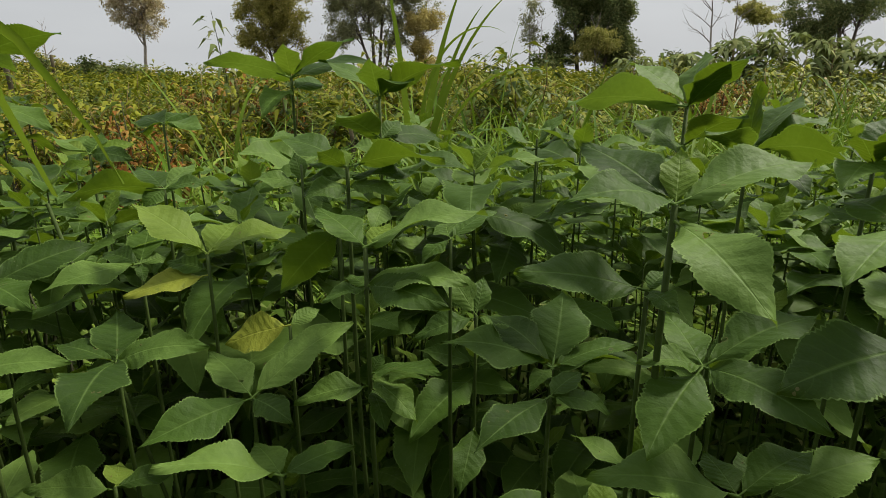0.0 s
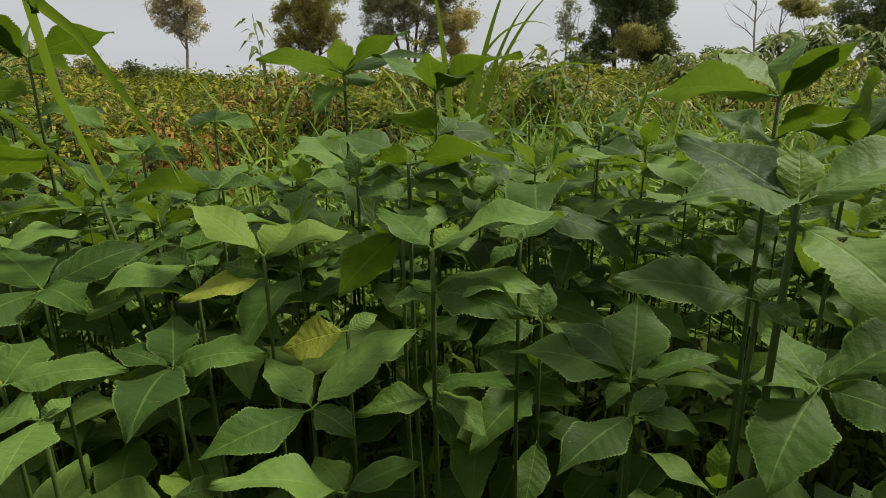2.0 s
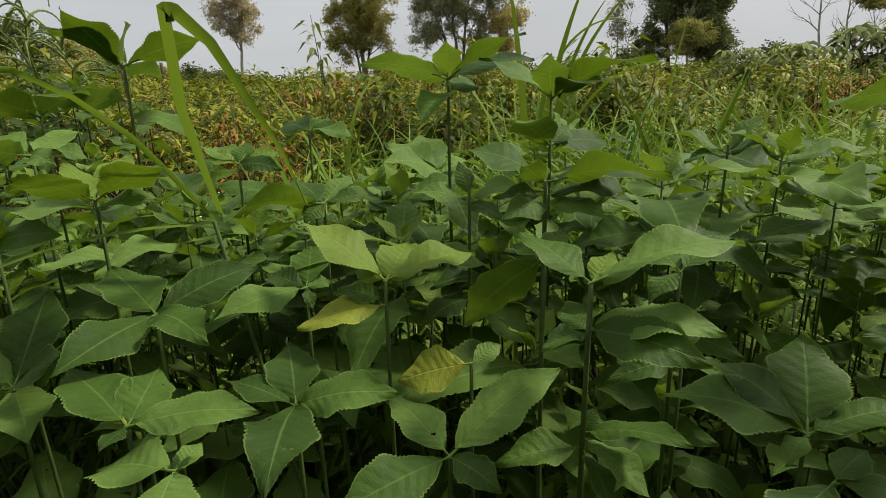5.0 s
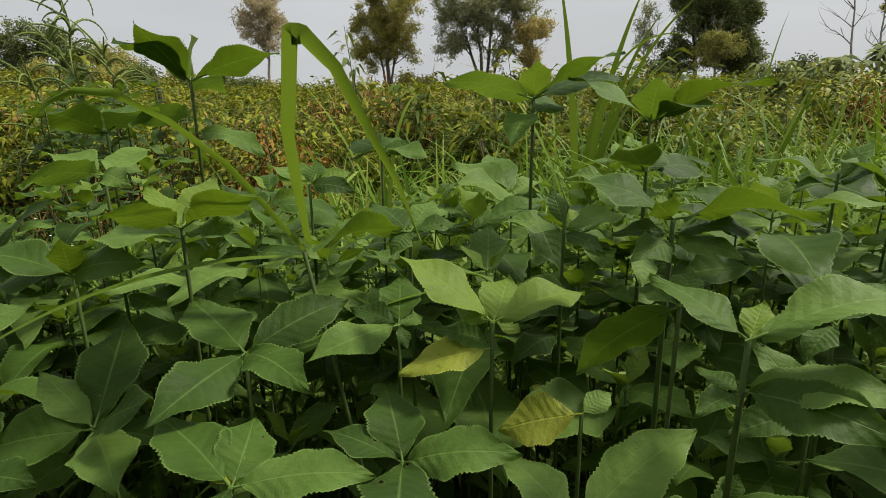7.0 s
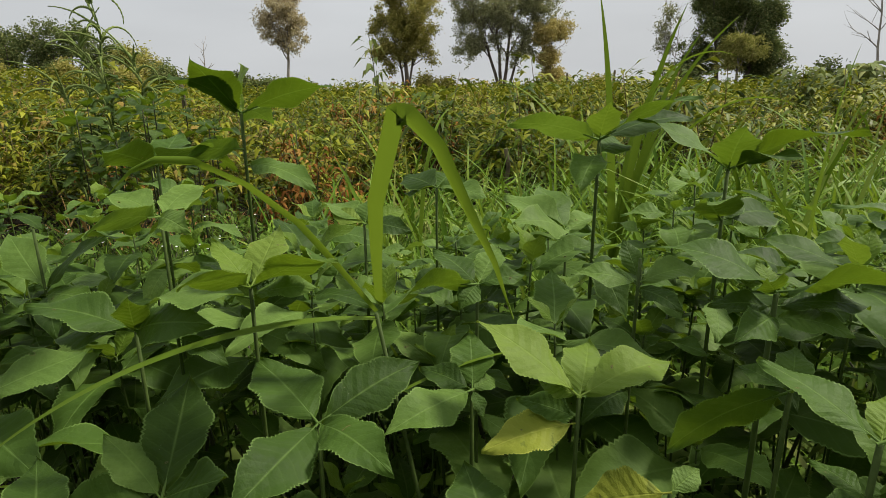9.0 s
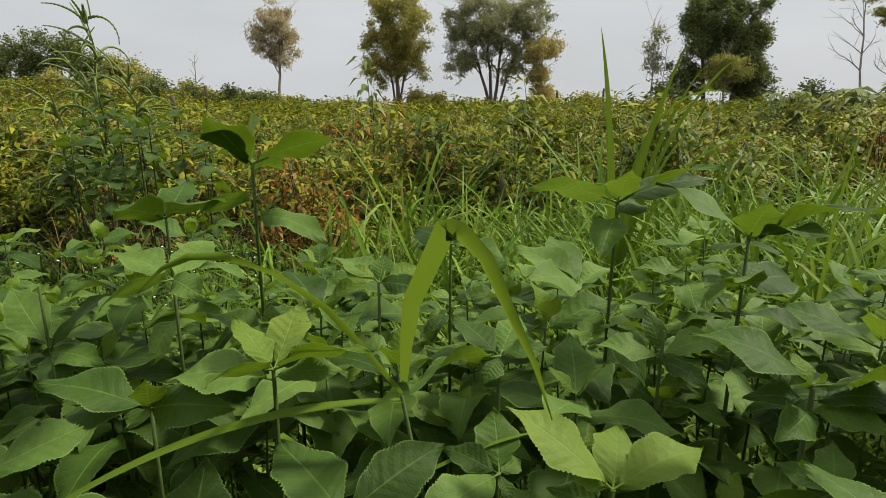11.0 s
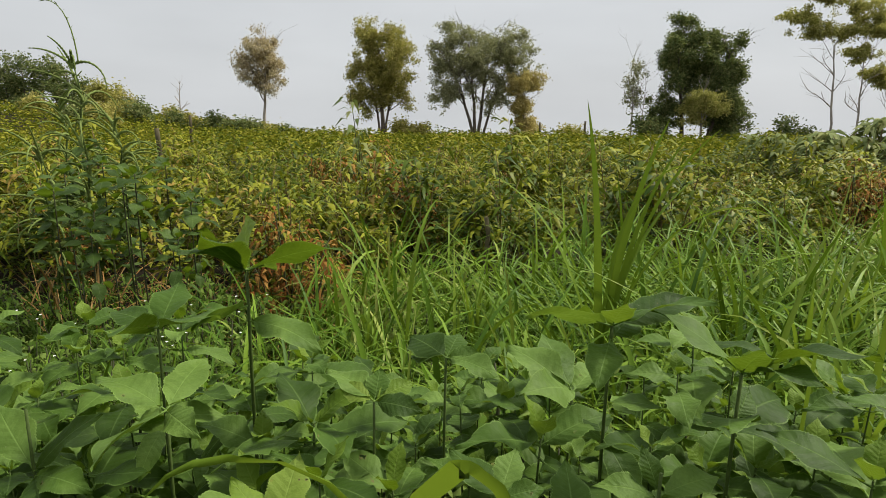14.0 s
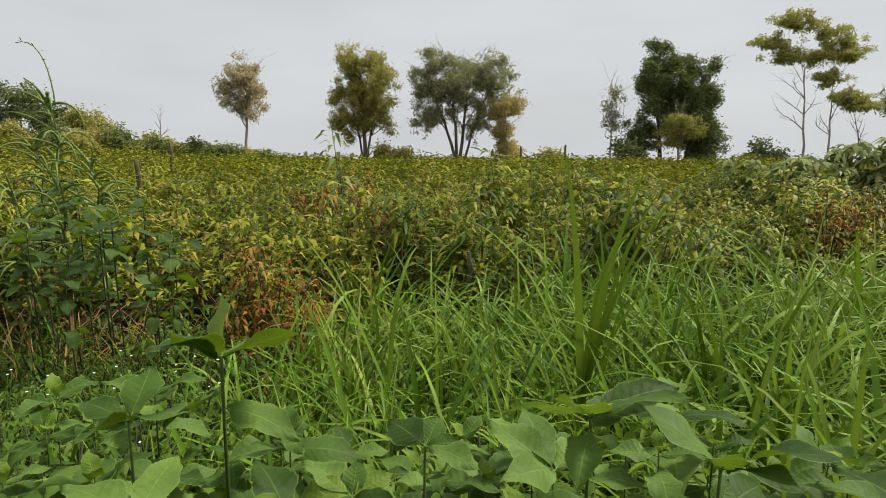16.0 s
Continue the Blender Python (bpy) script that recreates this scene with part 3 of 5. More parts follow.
weed(0.151, 0.402, 0.840, [(-0.000, -93, 17, 0.101, 0.19, LEAF, -24, 1.00), (-0.000, 173, 10, 0.042, 0.44, LEAF, 20, 1.00), (-0.000, 45, 16, 0.038, 0.19, LEAF, 0, 1.00)])
weed(-0.461, 0.549, 0.789, [(-0.000, -54, 19, 0.099, 0.06, LEAF, 0, 1.27), (-0.000, 43, 21, 0.106, 0.31, LEAF, 32, 1.00), (-0.000, 126, 15, 0.090, 0.56, LEAF, 8, 1.00), (-0.000, -174, 4, 0.107, 0.31, LEAF, -24, 1.00)])
weed(-0.344, 0.626, 0.788, [(-0.000, -72, 15, 0.060, 0.44, LEAF, -24, 1.00), (-0.000, -7, 30, 0.068, 0.06, LEAF, 0, 1.30), (-0.000, 38, 8, 0.033, 0.44, LEAF, 32, 1.30), (-0.000, -147, 7, 0.099, 0.31, LEAF, -16, 1.00), (-0.000, 147, -19, 0.028, 0.44, LEAF, 0, 1.01)])
weed(-0.741, 0.967, 1.016, [(-0.000, -177, 36, 0.136, 0.06, LEAF, 12, 1.00), (-0.000, -165, 36, 0.129, 0.44, LEAF, 4, 1.00), (-0.000, -27, 43, 0.115, 0.06, LEAF_YOUNG, -60, 1.00), (-0.000, 77, 22, 0.144, 0.31, LEAF, -32, 1.00), (-0.000, -5, 2, 0.093, 0.56, LEAF, -28, 1.00), (0.077, 104, 1, 0.122, 0.56, LEAF, 12, 1.00), (0.053, -170, 9, 0.132, 0.31, LEAF, 36, 1.00)] + lower(0.23, 1), thick=0.0055)
weed(-0.538, 0.599, 0.886, [(-0.000, -176, 29, 0.098, 0.31, LEAF_YOUNG, 24, 1.00), (-0.000, -59, 35, 0.066, 0.06, LEAF_YOUNG, 8, 1.00), (-0.000, 1, 33, 0.080, 0.06, LEAF_YOUNG, 0, 1.00), (-0.000, 99, 29, 0.105, 0.31, LEAF_YOUNG, -28, 1.00), (0.010, -95, 12, 0.099, 0.56, LEAF, -12, 1.00), (0.007, 85, 17, 0.061, 0.44, LEAF, 28, 1.00)])
weed(-0.586, 0.506, 0.731, [(-0.000, -11, 38, 0.114, 0.06, LEAF, 0, 1.11), (-0.000, -65, 29, 0.085, 0.19, LEAF, 0, 1.00), (-0.000, -110, -1, 0.105, 0.44, LEAF, -36, 1.00), (-0.000, 129, 1, 0.085, 0.31, LEAF, 0, 1.30), (-0.000, 112, 34, 0.096, 0.19, LEAF, 32, 1.00)])
weed(-0.658, 0.450, 0.715, [(-0.000, 100, 21, 0.084, 0.31, LEAF, 16, 1.00), (-0.000, -38, 21, 0.101, 0.19, LEAF, 0, 1.00)])
weed(-0.665, 0.601, 0.834, [(-0.000, -105, 26, 0.104, 0.44, LEAF, -16, 1.00), (-0.000, -94, 5, 0.097, 0.56, LEAF, -20, 1.00), (-0.000, 145, 51, 0.065, 0.06, LEAF, 0, 1.03), (-0.000, 116, 25, 0.101, 0.56, LEAF, 44, 1.00)])
weed(-0.354, 0.731, 0.852, [(-0.000, -138, 14, 0.122, 0.44, LEAF, 36, 1.00), (-0.000, -45, 20, 0.082, 0.19, LEAF, 0, 1.00), (-0.000, 16, 25, 0.071, 0.19, LEAF, 0, 1.00), (-0.000, 72, 16, 0.053, 0.44, LEAF, 32, 1.00), (-0.000, -161, -10, 0.038, 0.56, LEAF, -20, 1.30)] + lower(0.15, 1))
weed(-0.524, 0.869, 0.878, [(-0.000, -80, 18, 0.057, 0.31, LEAF_YOUNG, -32, 1.09), (-0.000, 48, 18, 0.063, 0.31, LEAF_YOUNG, 32, 1.14), (-0.000, -0, 34, 0.053, 0.06, LEAF, 0, 1.30), (-0.000, -59, 20, 0.098, 0.44, LEAF, 0, 1.00), (-0.000, 103, 5, 0.064, 0.56, LEAF, 36, 1.08)] + lower(0.15, 1))
weed(-0.441, 0.940, 0.915, [(-0.000, -47, 11, 0.085, 0.19, LEAF, -24, 1.30), (-0.000, 80, 12, 0.050, 0.31, LEAF, 44, 1.30), (-0.000, -53, -2, 0.079, 0.56, LEAF, -24, 1.00), (-0.000, 119, 7, 0.088, 0.44, LEAF, 12, 1.00), (-0.000, 13, 17, 0.067, 0.19, LEAF, 4, 1.26)] + lower(0.15, 1))
weed(-0.841, 0.896, 0.947, [(-0.000, 176, 20, 0.128, 0.19, LEAF, 32, 1.00), (-0.000, 110, 23, 0.128, 0.19, LEAF, -8, 1.00), (-0.000, -78, 14, 0.099, 0.31, LEAF, -8, 1.00), (-0.000, -13, 23, 0.116, 0.06, LEAF, 0, 1.00)] + lower(0.15, 1))
weed(-0.731, 0.745, 0.910, [(-0.000, 178, 14, 0.129, 0.31, LEAF, 32, 1.00), (-0.000, -78, 22, 0.110, 0.44, LEAF, 0, 1.00), (-0.000, -8, 19, 0.109, 0.31, LEAF, 4, 1.00), (-0.000, 130, 8, 0.070, 0.56, LEAF, 32, 1.00)] + lower(0.15, 1))
weed(-0.930, 0.760, 0.885, [(0.085, 68, 50, 0.107, 0.31, LEAF, 20), (0.081, -71, 42, 0.111, 0.31, LEAF, -20), (0.089, 133, -11, 0.079, 0.56, LEAF, -2), (0.089, 103, 11, 0.085, 0.56, LEAF, 20)] + lower(0.16, 1))
weed(-0.187, 0.771, 0.876, [(0.024, -26, 54, 0.050, 0.19, LEAF, -20), (0.027, 67, 17, 0.078, 0.44, LEAF, 20), (0.031, -98, 25, 0.069, 0.56, LEAF, -20), (0.034, 138, 5, 0.054, 0.56, LEAF, 20)] + lower(0.15, 1))
weed(-0.260, 1.040, 0.831, [(-0.000, -61, 29, 0.132, 0.44, LEAF, -20, 1.00), (-0.000, -26, 33, 0.129, 0.31, LEAF, 0, 1.00), (-0.000, 30, 12, 0.116, 0.44, LEAF, 0, 1.00), (-0.000, -148, 30, 0.120, 0.56, LEAF, -36, 1.00)] + lower(0.15, 1))
weed(0.147, 0.914, 0.890, [(0.012, -78, 27, 0.098, 0.44, LEAF, -3), (0.010, 67, 50, 0.071, 0.19, LEAF, 1), (0.016, -116, 10, 0.067, 0.44, LEAF, -5), (0.014, 90, 23, 0.077, 0.44, LEAF, 4)] + lower(0.15, 1))
weed(0.008, 0.573, 0.830, [(-0.000, -8, 7, 0.068, 0.31, LEAF, -20, 1.00), (-0.000, 48, 26, 0.068, 0.31, LEAF, 0, 1.00), (-0.000, -131, -9, 0.044, 0.56, LEAF, 0, 1.00)])
weed(-0.172, 0.597, 0.724, [(-0.000, -92, -10, 0.077, 0.19, LEAF_YELLOW, -40, 1.29), (-0.000, 49, 21, 0.039, 0.31, LEAF, 28, 1.26)])
weed(0.040, 0.653, 0.710, [(0.001, -39, 43, 0.080, 0.19, LEAF, -20), (0.000, 21, 45, 0.055, 0.19, LEAF, 16), (0.003, -105, -5, 0.080, 0.44, LEAF, -20), (0.001, 114, -10, 0.051, 0.44, LEAF, 20)] + lower(0.15, 1))
weed(0.377, 0.506, 0.915, [(-0.000, -131, 9, 0.079, 0.56, LEAF, -4, 1.00), (-0.000, -125, 34, 0.064, 0.19, LEAF, 0, 1.00), (-0.000, -175, 36, 0.069, 0.31, LEAF, -28, 1.00), (-0.000, 45, 39, 0.074, 0.19, LEAF, 0, 1.00)])
weed(0.347, 0.422, 0.881, [(-0.000, -130, -2, 0.106, 0.31, LEAF, 0, 1.00), (-0.000, 3, 12, 0.086, 0.44, LEAF, -20, 1.00), (-0.000, 65, 4, 0.100, 0.44, LEAF, 24, 1.00)])
weed(-0.409, 0.423, 0.757, [(-0.000, 79, 14, 0.095, 0.31, LEAF, 12, 1.00), (-0.000, -57, 15, 0.100, 0.19, LEAF, 0, 1.00), (-0.000, -8, 14, 0.069, 0.19, LEAF, 12, 1.27), (-0.000, -179, 7, 0.028, 0.31, LEAF, 0, 1.30), (-0.000, -43, 11, 0.050, 0.19, LEAF_YELLOW, 0, 1.30)])
weed(-0.348, 0.383, 0.754, [(-0.000, 159, 8, 0.070, 0.31, LEAF, 0, 1.30), (-0.000, 15, 13, 0.028, 0.19, LEAF, 8, 1.30), (-0.000, -71, -9, 0.101, 0.44, LEAF, -8, 1.00), (-0.000, 5, 15, 0.020, 0.19, LEAF, 0, 1.30)])

FILL = random.Random(21)


def shade_thicket(spots):
    """Weeds added out of view around and behind the walker to block light, one sheet of stalks and leaves."""
    buf = Buf()
    shapes = []
    for d in (0.1, 0.25, 0.4, 0.55):
        g = leaf_shape(8, 2, 0.27, d, 0.2, 0.6, 4, 0.1, FILL)
        shapes.append(([Vector(v) for v in g.v], list(g.f), list(g.uv)))
    for x, y, top in spots:
        foot = ground_height(x, y)
        tube(buf, [(x + 0.03, y, foot), (x, y + 0.02, foot + top * 0.5), (x, y, foot + top)], [0.003, 0.0025, 0.002], 4)
        for drop, az, rise, length, droop, _, roll in grown(FILL, top, FILL.uniform(0.8, 1.2), pairs=5):
            verts, faces, uvs = shapes[droop_index(droop, len(shapes))]
            m = pose(x, y, foot + max(0.05, top - drop), 0, 0, -az) @ pose(0, 0, 0, rise, 0, 0) @ pose(0, 0, 0, 0, roll, 0) @ Matrix.Scale(length, 4)
            buf.add([tuple(m @ v) for v in verts], faces, uvs)
    ob = new("weed_thicket", buf.mesh("weed_thicket", WEED_GREEN))
    tagged(ob, "added leafy green weeds out of view around the walker, blocking light", "weeds", kind="stuff")


def fill_weeds():
    """The rest of the stand, between and behind the ones above, and the added light-blocking weeds around it."""
    taken = [(w.location.x, w.location.y) for w in bpy.data.objects if w.name.startswith("weed")]
    spots, tries = [], 0
    while len(spots) < 265 and tries < 20000:
        tries += 1
        y = FILL.uniform(0.26, 1.22)
        x = FILL.uniform(-0.45 - 0.95 * y, 0.3 + 0.8 * y)
        if math.hypot(x + 0.15, (y - 0.1) * 1.2) < 0.3:
            continue
        if y < 0.82 and -0.95 < x < 0.65 and FILL.random() < (0.975 if y < 0.7 else 0.75):
            continue
        gap = 0.062 + 0.02 * FILL.random() + (0.03 if y < 0.7 else 0.0)
        if any(math.hypot(x - a, y - b) < gap for a, b in spots) or any(math.hypot(x - a, y - b) < 0.06 for a, b in taken):
            continue
        spots.append((x, y))
    # unseen weeds added around the walker, tallest behind, to keep skylight off the stand
    near = []
    while len(near) < 150:
        x, y = FILL.uniform(-1.2, 0.9), FILL.uniform(-1.2, 0.26)
        if all(math.hypot(x - a, y - b) > 0.07 for a, b in near + taken):
            near.append((x, y))
    around = [(x, y, FILL.uniform(0.82, 0.9) - 0.87 * max(0.0, y) if y > -0.2 else FILL.uniform(1.35, 1.75)) for x, y in near]
    grid = [(-2.7 + 0.12 * (n % 44), -1.8 + 0.12 * (n // 44)) for n in range(1232)]
    for x, y in grid:
        x, y = x + FILL.uniform(-0.06, 0.06), y + FILL.uniform(-0.06, 0.06)
        beside = x < -0.7 - 1.0 * max(0.0, y) or x > 0.5 + 0.88 * max(0.0, y)
        if y > 1.5 or (not beside and y > -1.2) or (-1.25 < x < 0.95 and -1.25 < y < 0.26):
            continue
        around.append((x, y, FILL.uniform(1.3, 1.7) if y < -0.25 else FILL.uniform(0.7, 0.9) if x > 0 else FILL.uniform(0.9, 1.15)))
    shade_thicket(around)
    for x, y in spots:
        if y < 0.75:
            top = 0.36 + 0.26 * y + FILL.uniform(-0.1, 0.07) + (0.2 if abs(x + 0.2) > 0.62 else 0.0)
        else:
            top = 0.72 + 0.06 * (y - 0.75) + FILL.uniform(-0.12, 0.1) + 0.07 * min(1.0, max(0.0, (x + 0.3) / 0.4))
        far = y > 0.85 or y < 0.2
        rows = grown(FILL, top, FILL.uniform(0.6, 0.98) if y > 0.97 else FILL.uniform(0.85, 1.25), pairs=FILL.choice((4, 4, 5)), meshes=LEAF_PLAIN if far else LEAF, young=PLAIN_YOUNG if far else LEAF_YOUNG)
        weed(x, y, top, rows, lean=(FILL.uniform(-0.05, 0.05), FILL.uniform(-0.05, 0.05)), thick=FILL.uniform(0.0024, 0.0034))


fill_weeds()


def understory():
    """The crowded lower leaves of the stand, one sheet of them."""
    buf = Buf()
    shapes = [leaf_shape(7, 2, 0.33, d, 0.1, 0.5, 0, 0, FILL).mesh("leaf", WEED_GREEN) for d in (0.1, 0.3, 0.5)]
    data = []
    for me in shapes:
        data.append(([v.co.copy() for v in me.vertices], [tuple(p.vertices) for p in me.polygons], None))
    uvs = []
    for me in shapes:
        at = [(0.5, 0.5)] * len(me.vertices)
        for loop, item in zip(me.loops, me.uv_layers[0].data):
            at[loop.vertex_index] = tuple(item.uv)
        uvs.append(at)
    for n in range(300):
        deep = n % 8 > 0
        y = FILL.uniform(0.72, 1.6) if deep else FILL.uniform(-0.9, 0.72)
        x = FILL.uniform(-0.7 - 0.95 * max(0, y), 0.6 + 0.85 * max(0, y))
        k = FILL.randrange(len(shapes))
        z = FILL.uniform(0.03, 0.34) if deep else FILL.uniform(0.03, 0.12)
        m = pose(x, y, z, 0, 0, FILL.uniform(0, 360)) @ pose(0, 0, 0, FILL.uniform(-25, 25), FILL.uniform(-20, 20), 0) @ Matrix.Scale(FILL.uniform(0.07, 0.12), 4)
        buf.add([tuple(m @ v) for v in data[k][0]], data[k][1], uvs[k])
    ob = new("understory", buf.mesh("understory", WEED_GREEN))
    tagged(ob, "crowded lower weed leaves in deep shade near the soil", "undergrowth", kind="stuff")


understory()

# ---- grasses ----


def blade(buf, base, az, lean, length, width, bend, segs=7, twist=0.0, fold=True, late=1.6, face=0.0):
    """A grass blade: leaves base towards az (degrees from +y to +x), lean degrees off upright, and bends over by bend degrees along its length."""
    a = radians(az)
    out, side = Vector((math.sin(a), math.cos(a), 0)), Vector((math.cos(a), -math.sin(a), 0))
    p, verts, uvs, faces = Vector(base), [], [], []
    step = length / segs
    n = 3 if fold else 2
    for k in range(segs + 1):
        u = k / segs
        turned = u**late if late > 0 else min(1.0, max(0.0, 0.5 + (u + late) * 6.0))
        ang = radians(lean + bend * turned)
        way = out * math.sin(ang) + Vector((0, 0, 1)) * math.cos(ang)
        up = out * -math.cos(ang) + Vector((0, 0, 1)) * math.sin(ang)
        tw = face + twist * u
        s = (side * math.cos(tw) + up * math.sin(tw)) * width * 0.5 * min(1.0, 0.55 + 2.2 * u) * (1 - u**2.4) ** 0.8
        if k == segs:
            s *= 0.05
        if fold:
            verts += [tuple(p - s + up * 0.18 * s.length), tuple(p), tuple(p + s + up * 0.18 * s.length)]
            uvs += [(u, 0), (u, 0.5), (u, 1)]
        else:
            verts += [tuple(p - s), tuple(p + s)]
            uvs += [(u, 0), (u, 1)]
        p = p + way * step
    for k in range(segs):
        for c in range(n - 1):
            faces.append((k * n + c, k * n + c + 1, (k + 1) * n + c + 1, (k + 1) * n + c))
    buf.add(verts, faces, uvs)


def grass_clump_meshes(count, blades, tall, r, mat, spread=0.08, width=0.009):
    made = []
    for _ in range(count):
        buf = Buf()
        for _ in range(blades):
            off = (r.gauss(0, spread), r.gauss(0, spread), 0)
            blade(buf, off, r.uniform(0, 360), r.uniform(2, 46), tall * r.uniform(0.55, 1.15), width * r.uniform(0.4, 1.9), r.uniform(30, 170), 8, r.uniform(-0.8, 0.8))
        made.append(buf.mesh("blades", mat))
    return made


GR = random.Random(5)
CLUMPS = grass_clump_meshes(12, 15, 0.84, GR, GRASS, 0.085, 0.014)
CLUMPS_THIN = grass_clump_meshes(6, 9, 0.5, GR, GRASS, 0.07, 0.006)
CLUMPS_DRY = grass_clump_meshes(6, 10, 0.5, GR, GRASS_DRY, 0.1, 0.006)


def grass_clump(x, y, meshes, size, label, name="grass_clump"):
    t = thing(name, pose(x, y, ground_height(x, y), 0, 0, GR.uniform(0, 360)), label, "grass", "grass clumps")
    wide = size * GR.uniform(0.9, 1.15)
    for turn in (0, 120, 240):
        ob = part("tuft", GR.choice(meshes), None, t)
        ob.matrix_basis = pose(0, 0, 0, 0, 0, turn + GR.uniform(-40, 40)) @ Matrix.Diagonal((wide, wide, size, 1))


def grass_field():
    spots = []
    for _ in range(5000):
        y = GR.uniform(1.35, 4.6)
        x = GR.uniform(-1.5, 3.3)
        if x < -1.15 + 0.1 * (y - 1.5) - 0.3 * GR.random():
            continue
        if y > 3.7 + 0.5 * noise.noise(Vector((x * 1.3, 0, 0))) + 0.15 * x or x > 0.95 * y + 0.4:
            continue
        if all(math.hypot(x - a, y - b) > 0.165 for a, b in spots):
            spots.append((x, y))
    for x, y in spots:
        tall = 0.86 + 0.2 * min(1.0, max(0.0, x + 0.6)) + GR.uniform(-0.2, 0.2) - (0.15 if y < 1.7 else 0.0)
        grass_clump(x, y, CLUMPS, tall, "clump of green arching grass among the weeds")


grass_field()
for _ in range(14):
    gy = GR.uniform(1.1, 1.45)
    grass_clump(GR.uniform(-0.3 - 0.75 * gy, 0.2 + 0.7 * gy), gy, CLUMPS, GR.uniform(0.75, 0.95), "clump of green arching grass among the weeds")
for _ in range(70):
    gy = GR.uniform(1.5, 3.4)
    grass_clump(-1.3 - GR.random() * (0.5 + 0.75 * (gy - 1.2)), gy, CLUMPS_THIN, GR.uniform(0.6, 1.0), "thin low tuft of green grass")
for _ in range(16):
    gy = GR.uniform(2.7, 3.6)
    grass_clump(GR.uniform(-1.0 * gy, -1.15), gy, CLUMPS_DRY, GR.uniform(0.7, 1.15), "tuft of dry straw-coloured grass", "dry_grass_clump")


def tall_grass(x, y, base_z, blades, label, stem=None):
    """A tall grass plant whose blades can be told apart. blades: rows of az, lean, length, width, bend, late, rise of the foot."""
    t = thing("grass_plant", pose(x, y, ground_height(x, y)), label, "grass", "tall grass plants")
    buf = Buf()
    foot = stem or (0.05, 0.03)
    tube(buf, [(foot[0], foot[1], 0), (foot[0] * 0.6, foot[1] * 0.6, base_z * 0.5), (0, 0, base_z)], [0.003, 0.0025, 0.002], 6)
    part("stem", buf, STALK, t)
    for az, lean, length, width, bend, late, lift, *face in blades:
        one = Buf()
        blade(one, (0, 0, base_z + lift), az, lean, length, width, bend, 32, GR.uniform(-0.3, 0.3), True, late, face[0] if face else 0.0)
        part("blade", one, GRASS_NEAR, t)
    return t


tall_grass(-0.43, 0.62, 0.86, [(-112, 84, 0.42, 0.014, 50, 0.9, -0.005), (70, 64, 0.17, 0.006, 30, 1.5, -0.09)],
           "broad-bladed green grass plant rising among the weeds", (0.12, 0.02))


def folded_blade(parent, turns, width, label):
    """A broad blade along straight runs between sharp folds, narrowing to its tip."""
    buf, rows = Buf(), []
    for a, b in zip(turns, turns[1:]):
        for k in range(8):
            rows.append(Vector(a).lerp(Vector(b), k / 8))
    rows.append(Vector(turns[-1]))
    verts, uvs, faces = [], [], []
    for k, p in enumerate(rows):
        u = k / (len(rows) - 1)
        way = (rows[min(k + 1, len(rows) - 1)] - rows[max(k - 1, 0)]).normalized()
        side = way.cross(Vector((0.25, 1.0, 0.1))).normalized()
        up = side.cross(way)
        s = side * width * 0.5 * min(1.0, 0.6 + 2 * u) * max(0.05, 1 - u**3)
        verts += [tuple(p - s + up * 0.2 * s.length), tuple(p + up * 0.004 * math.sin(7 * u)), tuple(p + s + up * 0.2 * s.length)]
        uvs += [(u, 0), (u, 0.5), (u, 1)]
    for k in range(len(rows) - 1):
        for c in (0, 1):
            faces.append((k * 3 + c, k * 3 + c + 1, k * 3 + c + 4, k * 3 + c + 3))
    buf.add(verts, faces, uvs)
    part("blade", buf, GRASS_NEAR, parent, label)


near_grass = next(o for o in bpy.data.objects if o.name.startswith("grass_plant"))
folded_blade(near_grass, [(-0.004, 0.02, 0.864), (0.012, -0.03, 0.925), (0.028, -0.075, 0.976), (0.062, -0.133, 1.042), (0.07, -0.132, 1.042), (0.084, -0.116, 1.022), (0.097, -0.099, 0.985), (0.115, -0.084, 0.94), (0.128, -0.076, 0.895)], 0.014, "broad blade folded over near its middle")
folded_blade(near_grass, [(0.0, 0.0, 0.862), (-0.03, -0.014, 0.91), (-0.054, -0.028, 0.948), (-0.078, -0.06, 0.985), (-0.098, -0.093, 1.008), (-0.116, -0.108, 1.011), (-0.132, -0.115, 1.004), (-0.148, -0.122, 0.988)], 0.0085, "slender arching blade")
tall_grass(-0.1, 2.05, 0.45, [(-80, 3, 0.86, 0.026, 8, 2.0, 0.0, 1.5), (80, 7, 0.83, 0.028, 16, 2.0, 0.0, 1.5), (70, 12, 0.8, 0.024, 30, 3.0, 0.0, 1.4), (60, 14, 0.8, 0.02, 60, 2.0, 0.0), (-60, 18, 0.85, 0.016, 70, 2.0, 0.0), (100, 4, 0.84, 0.028, 130, 4.0, 0.0, 0.6), (30, 10, 0.7, 0.024, 60, 2.0, 0.0), (-100, 22, 0.8, 0.018, 90, 2.0, 0.0), (120, 24, 0.75, 0.02, 100, 2.0, 0.0), (85, 12, 0.86, 0.024, 40, 2.5, 0.0, 0.9), (95, 18, 0.8, 0.022, 110, 3.0, 0.0, 0.5)],
           "tall upright clump of broad green grass blades")
